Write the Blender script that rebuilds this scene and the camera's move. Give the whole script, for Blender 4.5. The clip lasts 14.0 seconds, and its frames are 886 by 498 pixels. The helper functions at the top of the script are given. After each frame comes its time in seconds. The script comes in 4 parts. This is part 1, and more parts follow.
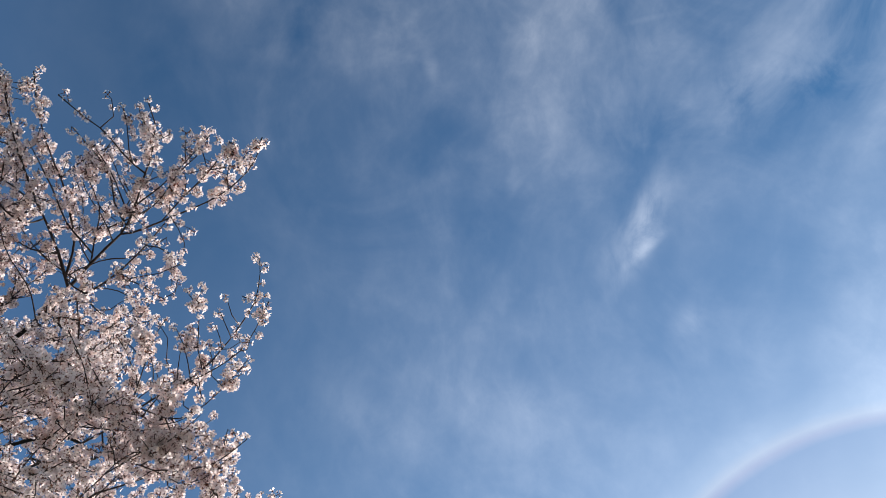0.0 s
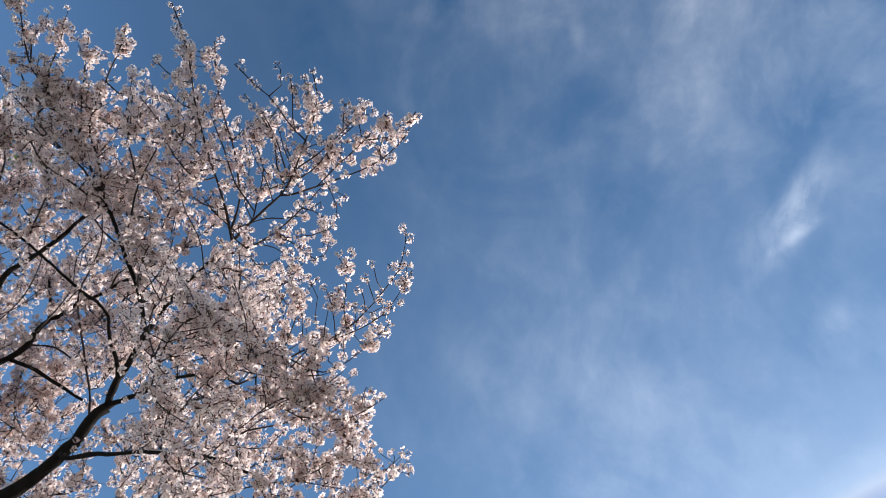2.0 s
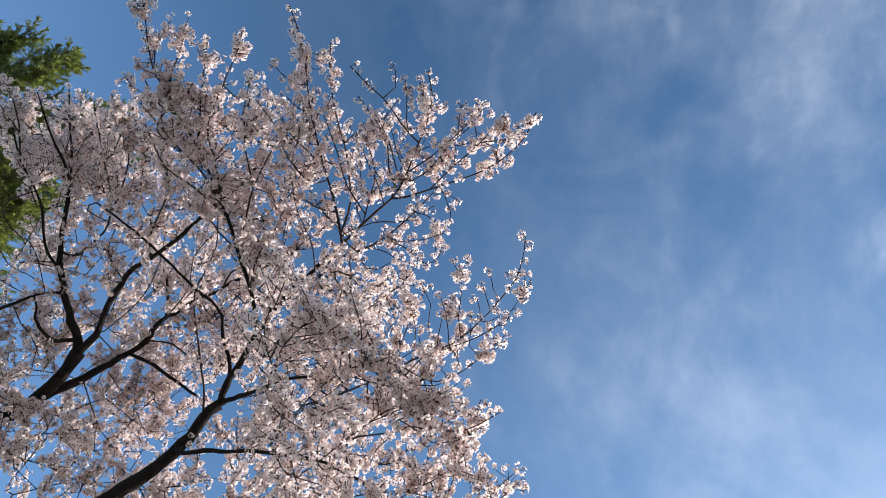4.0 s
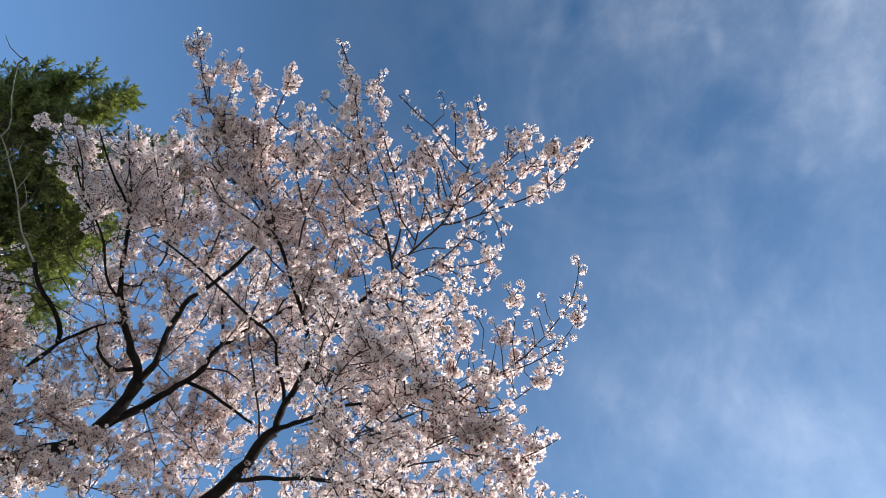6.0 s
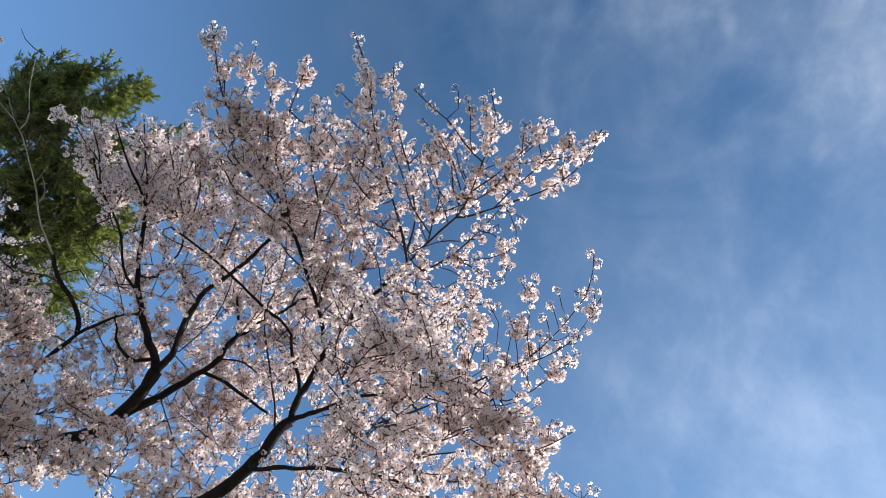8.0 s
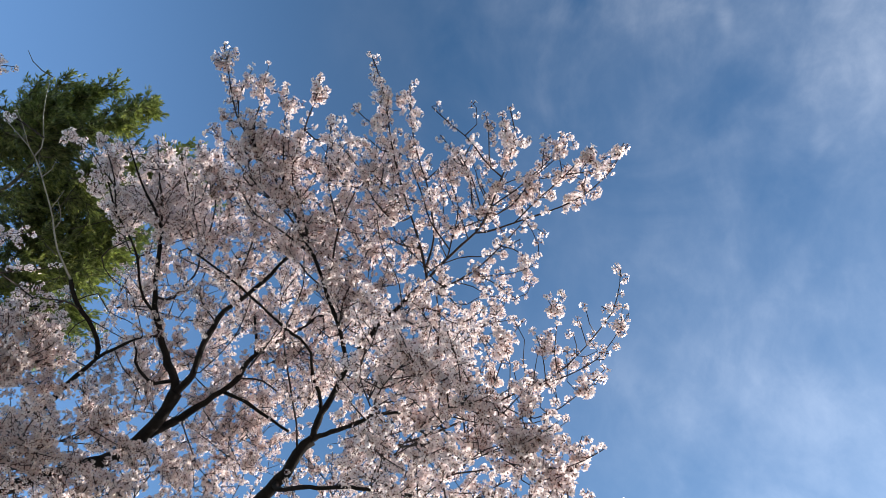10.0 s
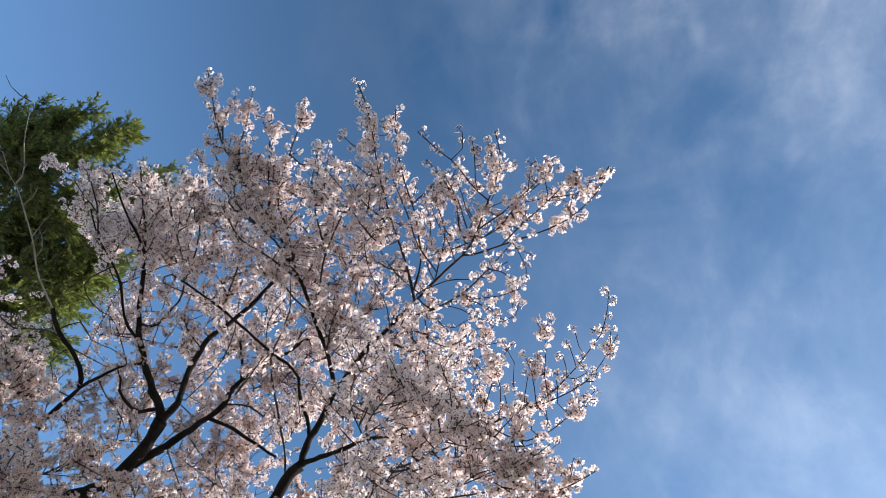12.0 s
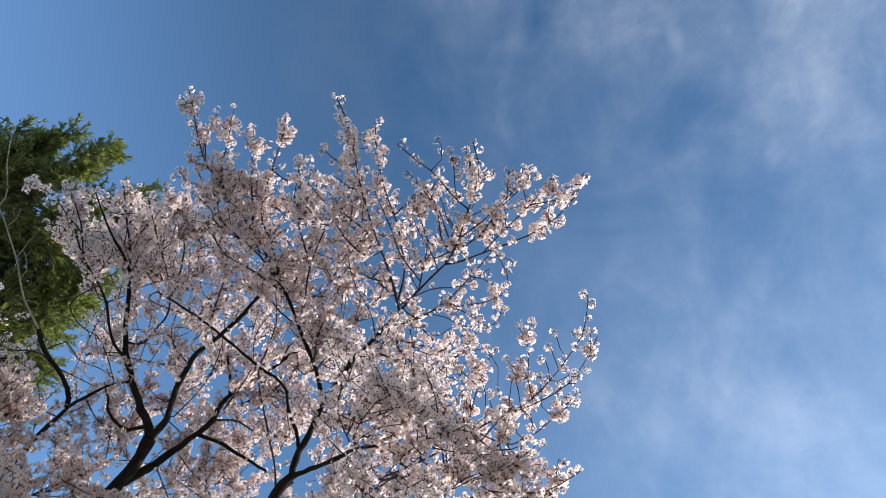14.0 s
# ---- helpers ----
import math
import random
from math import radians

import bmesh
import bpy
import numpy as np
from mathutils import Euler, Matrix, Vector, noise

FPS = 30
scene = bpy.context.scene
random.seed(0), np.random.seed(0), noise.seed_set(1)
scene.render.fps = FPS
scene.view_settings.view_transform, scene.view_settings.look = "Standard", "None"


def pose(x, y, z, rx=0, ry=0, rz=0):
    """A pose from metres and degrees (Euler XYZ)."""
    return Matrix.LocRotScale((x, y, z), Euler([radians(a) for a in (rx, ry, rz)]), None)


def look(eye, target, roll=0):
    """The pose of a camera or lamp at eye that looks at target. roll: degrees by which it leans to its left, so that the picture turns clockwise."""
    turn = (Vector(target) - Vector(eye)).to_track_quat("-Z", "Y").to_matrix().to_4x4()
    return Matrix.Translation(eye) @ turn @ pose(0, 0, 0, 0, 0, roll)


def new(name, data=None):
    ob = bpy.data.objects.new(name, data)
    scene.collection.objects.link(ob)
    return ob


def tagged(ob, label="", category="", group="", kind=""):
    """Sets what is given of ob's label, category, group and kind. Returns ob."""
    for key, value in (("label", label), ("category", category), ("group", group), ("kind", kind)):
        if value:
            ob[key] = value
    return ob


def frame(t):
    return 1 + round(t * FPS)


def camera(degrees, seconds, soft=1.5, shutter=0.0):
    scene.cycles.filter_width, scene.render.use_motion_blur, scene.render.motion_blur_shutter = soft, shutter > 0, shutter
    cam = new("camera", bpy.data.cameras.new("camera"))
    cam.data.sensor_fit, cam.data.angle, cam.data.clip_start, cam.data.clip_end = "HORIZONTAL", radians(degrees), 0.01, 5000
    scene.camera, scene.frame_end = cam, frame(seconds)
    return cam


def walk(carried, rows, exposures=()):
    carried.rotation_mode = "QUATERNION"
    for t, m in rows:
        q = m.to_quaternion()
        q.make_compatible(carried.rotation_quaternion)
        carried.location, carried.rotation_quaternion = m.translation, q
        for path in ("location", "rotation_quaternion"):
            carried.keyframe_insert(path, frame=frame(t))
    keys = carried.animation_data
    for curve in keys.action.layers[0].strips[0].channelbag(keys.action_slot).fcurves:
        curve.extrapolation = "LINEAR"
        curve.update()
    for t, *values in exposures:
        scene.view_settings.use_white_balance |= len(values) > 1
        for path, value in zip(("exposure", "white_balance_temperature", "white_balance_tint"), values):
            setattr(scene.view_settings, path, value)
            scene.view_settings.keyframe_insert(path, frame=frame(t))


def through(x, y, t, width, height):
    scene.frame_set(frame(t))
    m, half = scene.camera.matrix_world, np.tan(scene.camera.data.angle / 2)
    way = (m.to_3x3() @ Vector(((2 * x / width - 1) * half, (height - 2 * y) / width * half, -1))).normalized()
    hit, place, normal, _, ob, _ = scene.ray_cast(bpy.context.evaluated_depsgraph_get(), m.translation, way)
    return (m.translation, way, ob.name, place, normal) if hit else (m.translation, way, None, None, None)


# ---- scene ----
# The camera: hand-held, looking steeply up and panning to the left.
cam = camera(65.0, 14.0, soft=0.85)
ROWS = [
    (0, 0.301, 0.016, 1.441, 154.16, 15.67, -17.75),
    (0.5, 0.293, -0.013, 1.394, 154.21, 13.30, -16.73),
    (1, 0.286, -0.042, 1.348, 153.42, 10.12, -16.82),
    (1.5, 0.251, -0.041, 1.393, 152.75, 7.16, -16.35),
    (2, 0.215, -0.040, 1.438, 151.63, 4.27, -16.65),
    (2.5, 0.154, -0.026, 1.517, 150.64, 1.44, -17.13),
    (3, 0.093, -0.013, 1.596, 150.42, -0.30, -16.67),
    (3.5, 0.076, 0.007, 1.605, 150.76, -1.51, -15.43),
    (4, 0.060, 0.026, 1.614, 151.35, -2.37, -13.88),
    (4.2, 0.054, 0.025, 1.615, 151.73, -2.80, -13.29),
    (6.3, -0.004, 0.014, 1.623, 153.02, -5.23, -11.12),
    (6.5, -0.009, 0.012, 1.624, 152.92, -5.45, -11.16),
    (7, -0.005, 0.021, 1.609, 152.80, -5.70, -10.92),
    (7.5, -0.017, 0.003, 1.612, 152.48, -5.60, -10.82),
    (8, -0.029, -0.015, 1.614, 151.97, -5.70, -10.79),
    (8.2, -0.042, -0.020, 1.619, 151.70, -5.71, -10.71),
    (10.3, -0.185, -0.072, 1.673, 152.24, -5.00, -9.18),
    (10.5, -0.198, -0.077, 1.678, 152.48, -4.79, -9.32),
    (11, -0.204, -0.090, 1.676, 152.80, -4.19, -9.25),
    (11.5, -0.210, -0.103, 1.674, 152.95, -3.70, -9.22),
    (12, -0.216, -0.115, 1.672, 153.20, -3.29, -9.11),
    (12.5, -0.219, -0.130, 1.662, 153.62, -2.87, -8.76),
    (13, -0.222, -0.145, 1.652, 153.82, -2.56, -8.69),
    (13.5, -0.203, -0.142, 1.624, 154.04, -2.12, -8.36),
    (14, -0.185, -0.140, 1.596, 154.12, -1.61, -8.12),
]
EXPOSURES = [(0, 0.31, 6500, 10), (2, 0.45, 6500, 10), (4, 0.59, 6500, 10), (7, 0.68, 6500, 10), (14, 0.66, 6500, 10)]
walk(cam, [(t, pose(x, y, z, a, b, c)) for t, x, y, z, a, b, c in ROWS], EXPOSURES)

# ---- sky and sun ----
SUN = Vector((0.823, 0.536, 0.187)).normalized()
lamp = new("sun", bpy.data.lights.new("sun", "SUN"))
lamp.data.energy, lamp.data.angle, lamp.data.color = 5.0, radians(0.6), (1.0, 0.98, 0.955)
lamp.matrix_world = look(SUN * 50, (0, 0, 0))


class Nodes:
    """Short hand for building a node tree."""

    def __init__(self, tree):
        self.tree = tree
        tree.nodes.clear()

    def add(self, kind, operation=""):
        node = self.tree.nodes.new(kind)
        if operation:
            node.operation = operation
        return node

    def put(self, socket, value):
        if isinstance(value, bpy.types.NodeSocket):
            self.tree.links.new(value, socket)
        else:
            socket.default_value = value

    def math(self, op, a, b=0.0, c=None, clamp=False):
        node = self.add("ShaderNodeMath", op)
        node.use_clamp = clamp
        self.put(node.inputs[0], a)
        self.put(node.inputs[1], b)
        if c is not None:
            self.put(node.inputs[2], c)
        return node.outputs[0]

    def dot(self, a, b):
        node = self.add("ShaderNodeVectorMath", operation="DOT_PRODUCT")
        self.put(node.inputs[0], a)
        self.put(node.inputs[1], b)
        return node.outputs["Value"]

    def smooth(self, value, lo, hi, out_lo=0.0, out_hi=1.0):
        node = self.add("ShaderNodeMapRange")
        node.interpolation_type = "SMOOTHSTEP"
        for socket, v in zip(node.inputs[:5], (value, lo, hi, out_lo, out_hi)):
            self.put(socket, v)
        return node.outputs[0]

    def noise(self, vector, scale, detail=6.0, rough=0.55, distort=0.0):
        node = self.add("ShaderNodeTexNoise")
        self.put(node.inputs["Vector"], vector)
        for key, v in (("Scale", scale), ("Detail", detail), ("Roughness", rough), ("Distortion", distort)):
            self.put(node.inputs[key], v)
        return node.outputs["Fac"]

    def mix(self, fac, a, b, blend="MIX"):
        node = self.add("ShaderNodeMix")
        node.data_type, node.blend_type = "RGBA", blend
        self.put(node.inputs[0], fac)
        self.put(node.inputs[6], a)
        self.put(node.inputs[7], b)
        return node.outputs[2]

    def ramp(self, fac, stops):
        node = self.add("ShaderNodeValToRGB")
        ramp = node.color_ramp
        while len(ramp.elements) < len(stops):
            ramp.elements.new(0.5)
        for e, (p, c) in zip(ramp.elements, stops):
            e.position, e.color = p, (*c, 1)
        self.put(node.inputs[0], fac)
        return node.outputs[0]


def build_sky():
    world = bpy.data.worlds.new("sky")
    scene.world = world
    world.use_nodes = True
    n = Nodes(world.node_tree)
    d = n.add("ShaderNodeTexCoord").outputs["Generated"]
    sky = n.add("ShaderNodeTexSky")
    sky.sky_type, sky.sun_disc = "NISHITA", False
    sky.sun_elevation, sky.sun_rotation = math.asin(SUN.z), math.atan2(SUN.x, SUN.y)
    sky.altitude, sky.air_density, sky.dust_density, sky.ozone_density = 100, 1.0, 0.3, 1.6
    # thin cirrus: long fibres of ice cloud, drawn out along one direction of the sky
    along, across, deep = Vector((-0.208, -0.864, 0.459)), Vector((0.978, -0.184, 0.098)), Vector((0.0, 0.469, 0.883))
    comb = n.add("ShaderNodeCombineXYZ")
    n.put(comb.inputs[0], n.dot(d, across))
    n.put(comb.inputs[1], n.math("MULTIPLY", n.dot(d, along), 0.68))
    n.put(comb.inputs[2], n.math("MULTIPLY", n.dot(d, deep), 0.6))
    fibre = comb.outputs[0]
    near = n.dot(d, SUN)
    broad = n.noise(d, 2.3, 4, 0.5, 0.3)
    wisps = n.noise(fibre, 7.0, 9, 0.58, 0.5)
    fine = n.noise(fibre, 26.0, 6, 0.6, 0.3)
    veil = n.smooth(near, 0.2, 0.95)
    right = n.smooth(n.dot(d, across), -0.20, 0.85)
    crest = n.math("MULTIPLY", n.smooth(n.dot(d, along), 0.02, 0.34), n.smooth(n.dot(d, across), -0.25, 0.3))
    cover = n.math("ADD", n.math("MULTIPLY", veil, 0.05), n.math("MULTIPLY", right, 0.90))
    cover = n.math("ADD", cover, n.math("MULTIPLY", crest, 0.54))
    mottle = n.noise(fibre, 4.2, 6, 0.55, 1.1)
    body = n.math("ADD", n.smooth(broad, 0.34, 0.66, 0.10, 0.95), n.smooth(wisps, 0.32, 0.75, -0.20, 0.62))
    body = n.math("ADD", body, n.smooth(mottle, 0.36, 0.66, -0.28, 0.58))
    body = n.math("MULTIPLY", body, n.smooth(fine, 0.25, 0.75, 0.72, 1.28))
    body = n.math("MULTIPLY", body, n.smooth(n.noise(d, 12.0, 7, 0.62, 0.4), 0.3, 0.7, 0.82, 1.18))
    cloud = n.math("MULTIPLY", n.math("MULTIPLY", cover, body), 0.096)
    # brighter tufts and fans of cirrus, and a short old contrail

    def tuft(place, size, lean, gain):
        to = n.add("ShaderNodeVectorMath", operation="SUBTRACT")
        n.put(to.inputs[0], d)
        n.put(to.inputs[1], Vector(place))
        v = to.outputs[0]
        side = Vector(lean).normalized()
        long = n.math("DIVIDE", n.dot(v, side), size[0])
        flat = n.math("DIVIDE", n.dot(v, side.cross(Vector(place)).normalized()), size[1])
        r = n.math("SQRT", n.math("ADD", n.math("MULTIPLY", long, long), n.math("MULTIPLY", flat, flat)))
        soft = n.smooth(r, 1.0, 0.0)
        soft = n.math("MULTIPLY", soft, n.smooth(n.noise(fibre, 15.0, 7, 0.6, 0.8), 0.32, 0.66, 0.15, 1.0))
        return n.math("MULTIPLY", n.math("MULTIPLY", soft, gain), n.smooth(n.dot(d, Vector(place)), 0.5, 0.8))

    for t in (
            tuft((0.296, 0.109, 0.949), (0.034, 0.015), (0.47, 0.85, -0.24), 0.08),
            tuft((0.606, 0.245, 0.757), (0.055, 0.012), (0.47, -0.88, -0.07), 0.15),
            tuft((0.601, 0.209, 0.772), (0.1, 0.03), (0.03, -0.97, 0.24), 0.17),
            tuft((0.590, 0.245, 0.770), (0.12, 0.055), (0.20, -0.97, 0.14), 0.12),
            tuft((0.583, 0.307, 0.752), (0.055, 0.016), (0.26, -0.95, 0.20), 0.05),
            tuft((0.663, 0.304, 0.684), (0.07, 0.03), (0.25, -0.95, 0.17), 0.08),
            tuft((0.442, 0.231, 0.866), (0.026, 0.009), (0.26, -0.96, 0.12), 0.04),
            tuft((0.660, -0.004, 0.751), (0.14, 0.07), (0.36, -0.87, -0.33), 0.08),
            tuft((0.601, 0.074, 0.796), (0.15, 0.05), (-0.24, -0.93, 0.26), 0.05),
            tuft((0.726, 0.314, 0.612), (0.15, 0.06), (0.09, -0.93, 0.36), 0.05),
            tuft((0.487, 0.491, 0.723), (0.3, 0.06), (0.87, -0.13, -0.47), 0.045),
            tuft((0.296, 0.573, 0.764), (0.13, 0.05), (0.80, 0.27, -0.53), 0.05),
            tuft((0.704, -0.087, 0.705), (0.24, 0.15), (0.39, -0.79, -0.47), 0.10),
            tuft((0.533, -0.039, 0.845), (0.06, 0.006), (0.73, -0.49, -0.48), 0.04),
            tuft((0.384, 0.551, 0.741), (0.2, 0.09), (0.88, 0.03, -0.47), 0.03),
            tuft((0.436, 0.223, 0.872), (0.035, 0.012), (0.01, -0.97, 0.24), 0.04),
    ):
        cloud = n.math("ADD", cloud, t)
    # the ring of 22 degrees that ice crystals throw round the sun: darker within, red inside, fading outwards
    angle = n.math("MULTIPLY", n.math("ARCCOSINE", near), 180 / math.pi)
    step = n.math("DIVIDE", n.math("SUBTRACT", angle, 16.0), 16.0, clamp=True)
    ring = n.ramp(step, [(0.0, (0.0, 0.0, 0.0)), (0.335, (0.01, 0.0, 0.0)), (0.375, (0.13, 0.075, 0.05)), (0.405, (0.21, 0.18, 0.13)),
                         (0.45, (0.12, 0.125, 0.12)), (0.56, (0.05, 0.055, 0.06)), (1.0, (0.0, 0.0, 0.0))])
    dim = n.smooth(angle, 21.0, 22.8, 0.5, 1.0)
    lit = n.add("ShaderNodeVectorMath", operation="SCALE")
    n.put(lit.inputs[0], (1.03, 1.01, 0.97))
    n.put(lit.inputs["Scale"], n.math("MULTIPLY", cloud, dim))
    glow = n.add("ShaderNodeVectorMath", operation="ADD")
    n.put(glow.inputs[0], lit.outputs[0])
    n.put(glow.inputs[1], ring)
    far_side = n.add("ShaderNodeVectorMath", operation="SCALE")
    n.put(far_side.inputs[0], (0.26, 0.50, 1.0))
    n.put(far_side.inputs["Scale"], n.smooth(n.dot(d, across), -0.02, -0.70, 0.0, 0.27))
    clear = n.add("ShaderNodeVectorMath", operation="ADD")
    n.put(clear.inputs[0], glow.outputs[0])
    n.put(clear.inputs[1], far_side.outputs[0])
    above = n.smooth(n.dot(d, Vector((0, 0, 1))), -0.02, 0.1)
    air, ice = n.add("ShaderNodeBackground"), n.add("ShaderNodeBackground")
    deeper = n.add("ShaderNodeHueSaturation")
    deeper.inputs["Hue"].default_value = 0.5045
    deeper.inputs["Saturation"].default_value = 1.19
    n.put(deeper.inputs["Color"], sky.outputs[0])
    n.put(air.inputs[0], deeper.outputs[0])
    air.inputs[1].default_value = 0.15
    n.put(ice.inputs[0], clear.outputs[0])
    n.put(ice.inputs[1], n.math("MULTIPLY", above, 0.829))
    both, out = n.add("ShaderNodeAddShader"), n.add("ShaderNodeOutputWorld")
    n.put(both.inputs[0], air.outputs[0])
    n.put(both.inputs[1], ice.outputs[0])
    n.put(out.inputs[0], both.outputs[0])


build_sky()

# ---- materials ----


def surface(name, low, high, rough=0.8, scale=20.0, bump=0.0, bump_scale=80.0, through=0.0, through_tint=None, island=0.0, gloss=0.3):
    """A surface between two colours, by noise at two scales; through: the share of light that passes a thin sheet."""
    m = bpy.data.materials.new(name)
    m.use_nodes = True
    n = Nodes(m.node_tree)
    co = n.add("ShaderNodeTexCoord").outputs["Object"]
    fac = n.math("ADD", n.math("MULTIPLY", n.noise(co, scale, 5), 0.7), n.math("MULTIPLY", n.noise(co, scale * 7, 3), 0.3))
    if island:
        spread = n.add("ShaderNodeNewGeometry").outputs["Random Per Island"]
        fac = n.math("ADD", n.math("MULTIPLY", fac, 1 - island), n.math("MULTIPLY", spread, island))
    colour = n.mix(n.smooth(fac, 0.25, 0.75), (*low, 1), (*high, 1))
    bsdf, out = n.add("ShaderNodeBsdfPrincipled"), n.add("ShaderNodeOutputMaterial")
    n.put(bsdf.inputs["Base Color"], colour)
    bsdf.inputs["Roughness"].default_value = rough
    bsdf.inputs["Specular IOR Level"].default_value = gloss
    if bump:
        b = n.add("ShaderNodeBump")
        b.inputs["Strength"].default_value, b.inputs["Distance"].default_value = bump, 0.01
        n.put(b.inputs["Height"], n.noise(co, bump_scale, 5, 0.65))
        n.put(bsdf.inputs["Normal"], b.outputs[0])
    shader = bsdf.outputs[0]
    if through:
        passing, mixed = n.add("ShaderNodeBsdfTranslucent"), n.add("ShaderNodeMixShader")
        n.put(passing.inputs[0], n.mix(1.0, colour, (*(through_tint or (1, 1, 1)), 1), "MULTIPLY"))
        mixed.inputs[0].default_value = through
        n.put(mixed.inputs[1], shader)
        n.put(mixed.inputs[2], passing.outputs[0])
        shader = mixed.outputs[0]
    n.put(out.inputs[0], shader)
    return m


PETAL = surface("petal", (0.855, 0.717, 0.682), (0.938, 0.85, 0.819), 0.65, 30, through=0.64, through_tint=(1.0, 0.96, 0.952), island=0.6)
CALYX = surface("calyx", (0.11, 0.036, 0.026), (0.24, 0.10, 0.06), 0.6, 60, island=0.5)
BARK = surface("cherry_bark", (0.008, 0.006, 0.0055), (0.026, 0.020, 0.0175), 0.92, 14, bump=0.8, bump_scale=60, gloss=0.15)
TWIG = surface("cherry_twig", (0.018, 0.011, 0.010), (0.050, 0.032, 0.028), 0.7, 30, bump=0.3, bump_scale=200)
# pale for sunlight on the stem, whose lower part keeps the dark bark
SUNLIT_BARK = surface("sunlit_bark", (0.24, 0.22, 0.19), (0.42, 0.40, 0.35), 0.85, 9, bump=0.5, bump_scale=70)
LEAF = surface("green_leaf", (0.105, 0.130, 0.045), (0.27, 0.285, 0.115), 0.34, 8, through=0.50, through_tint=(1.05, 1.15, 0.58), island=0.7, gloss=0.6)
GREEN_TWIG = surface("green_twig", (0.05, 0.045, 0.03), (0.12, 0.11, 0.07), 0.8, 20)
# assumed sand, set pale to bounce light onto the blossom's undersides
BOUNCE_SAND = surface("bounce_sand", (0.31, 0.27, 0.21), (0.47, 0.41, 0.33), 0.95, 0.6, bump=0.6, bump_scale=30)

# ---- mesh helpers ----


def mesh_of(name, verts, faces, mats, index=None, smooth=False):
    me = bpy.data.meshes.new(name)
    me.from_pydata([tuple(v) for v in verts], [], faces)
    for m in mats:
        me.materials.append(m)
    if index is not None:
        me.polygons.foreach_set("material_index", np.asarray(index, dtype=np.int32))
    if smooth:
        me.polygons.foreach_set("use_smooth", np.ones(len(me.polygons), dtype=bool))
    me.update()
    return me


def glide(points, step):
    """A smooth line through the points (Catmull-Rom), sampled about every step metres."""
    p = [Vector(q) for q in points]
    p = [p[0] * 2 - p[1]] + p + [p[-1] * 2 - p[-2]]
    line = []
    for a, b, c, e in zip(p, p[1:], p[2:], p[3:]):
        k = max(3, int((c - b).length / step * 2))
        for i in range(k):
            t = i / k
            line.append(0.5 * (2 * b + (c - a) * t + (2 * a - 5 * b + 4 * c - e) * t * t + (3 * b - a - 3 * c + e) * t ** 3))
    line.append(p[-2])
    run = np.cumsum([0.0] + [(b - a).length for a, b in zip(line, line[1:])])
    even = np.linspace(0, run[-1], max(3, int(run[-1] / step) + 1))
    return [Vector(v) for v in np.stack([np.interp(even, run, [q[k] for q in line]) for k in range(3)], 1)]


def tube(line, r0, r1, sides, wobble=0.0):
    """Vertices and faces of a tapered tube along a line."""
    verts, faces = [], []
    last = len(line) - 1
    side = Vector((0.31, 0.22, 0.93))
    for i, q in enumerate(line):
        way = (line[min(i + 1, last)] - line[max(i - 1, 0)]).normalized()
        side = (side - way * side.dot(way)).normalized()
        other = way.cross(side)
        r = r0 + (r1 - r0) * (i / last) ** 0.8
        for k in range(sides):
            a = 2 * math.pi * k / sides
            w = 1 + wobble * noise.noise(q * 9 + Vector((k * 1.7, 0, 0)))
            verts.append(q + (side * math.cos(a) + other * math.sin(a)) * r * w)
    for i in range(last):
        for k in range(sides):
            a, b = i * sides + k, i * sides + (k + 1) % sides
            faces.append((a, b, b + sides, a + sides))
    faces.append(tuple(range(sides))[::-1])
    faces.append(tuple(last * sides + k for k in range(sides)))
    return verts, faces


def part(name, me, parent, label=""):
    ob = new(name, me)
    ob.parent = parent
    return tagged(ob, label) if label else ob


class Heap:
    """Many small pieces gathered into one mesh."""

    def __init__(self):
        self.v, self.f, self.count = [], [], 0

    def add(self, verts, faces):
        self.v.extend(verts)
        self.f.extend(tuple(i + self.count for i in f) for f in faces)
        self.count += len(verts)


# ---- ground ----
# out of view: bears the trees and throws light up into the crown
def ground():
    bm = bmesh.new()
    bmesh.ops.create_grid(bm, x_segments=60, y_segments=60, size=1500)
    for v in bm.verts:
        far = math.hypot(v.co.x, v.co.y)
        v.co.z = 0.4 * noise.noise(v.co * 0.02) * min(1, far / 60)
    me = bpy.data.meshes.new("ground")
    bm.to_mesh(me)
    bm.free()
    me.materials.append(BOUNCE_SAND)
    tagged(new("ground", me), "unseen sandy ground, pale to bounce light up into the cherry", "ground", kind="structure")


ground()

# ---- the cherry tree ----
rng = random.Random(7)
cherry = tagged(new("cherry_tree"), "cherry tree in full pale pink blossom with dark bare branches", "tree")
CROWN_AXIS = Vector((-3.3, 6.4, 0))
cherry.location = CROWN_AXIS
BUDS, TWIGS, SINGLE_TWIGS, GROWN, WOOD = [], Heap(), [], [], []


def local(points):
    return [Vector(p) - CROWN_AXIS for p in points]


def any_way():
    return Vector((rng.gauss(0, 1), rng.gauss(0, 1), rng.gauss(0, 1))).normalized()


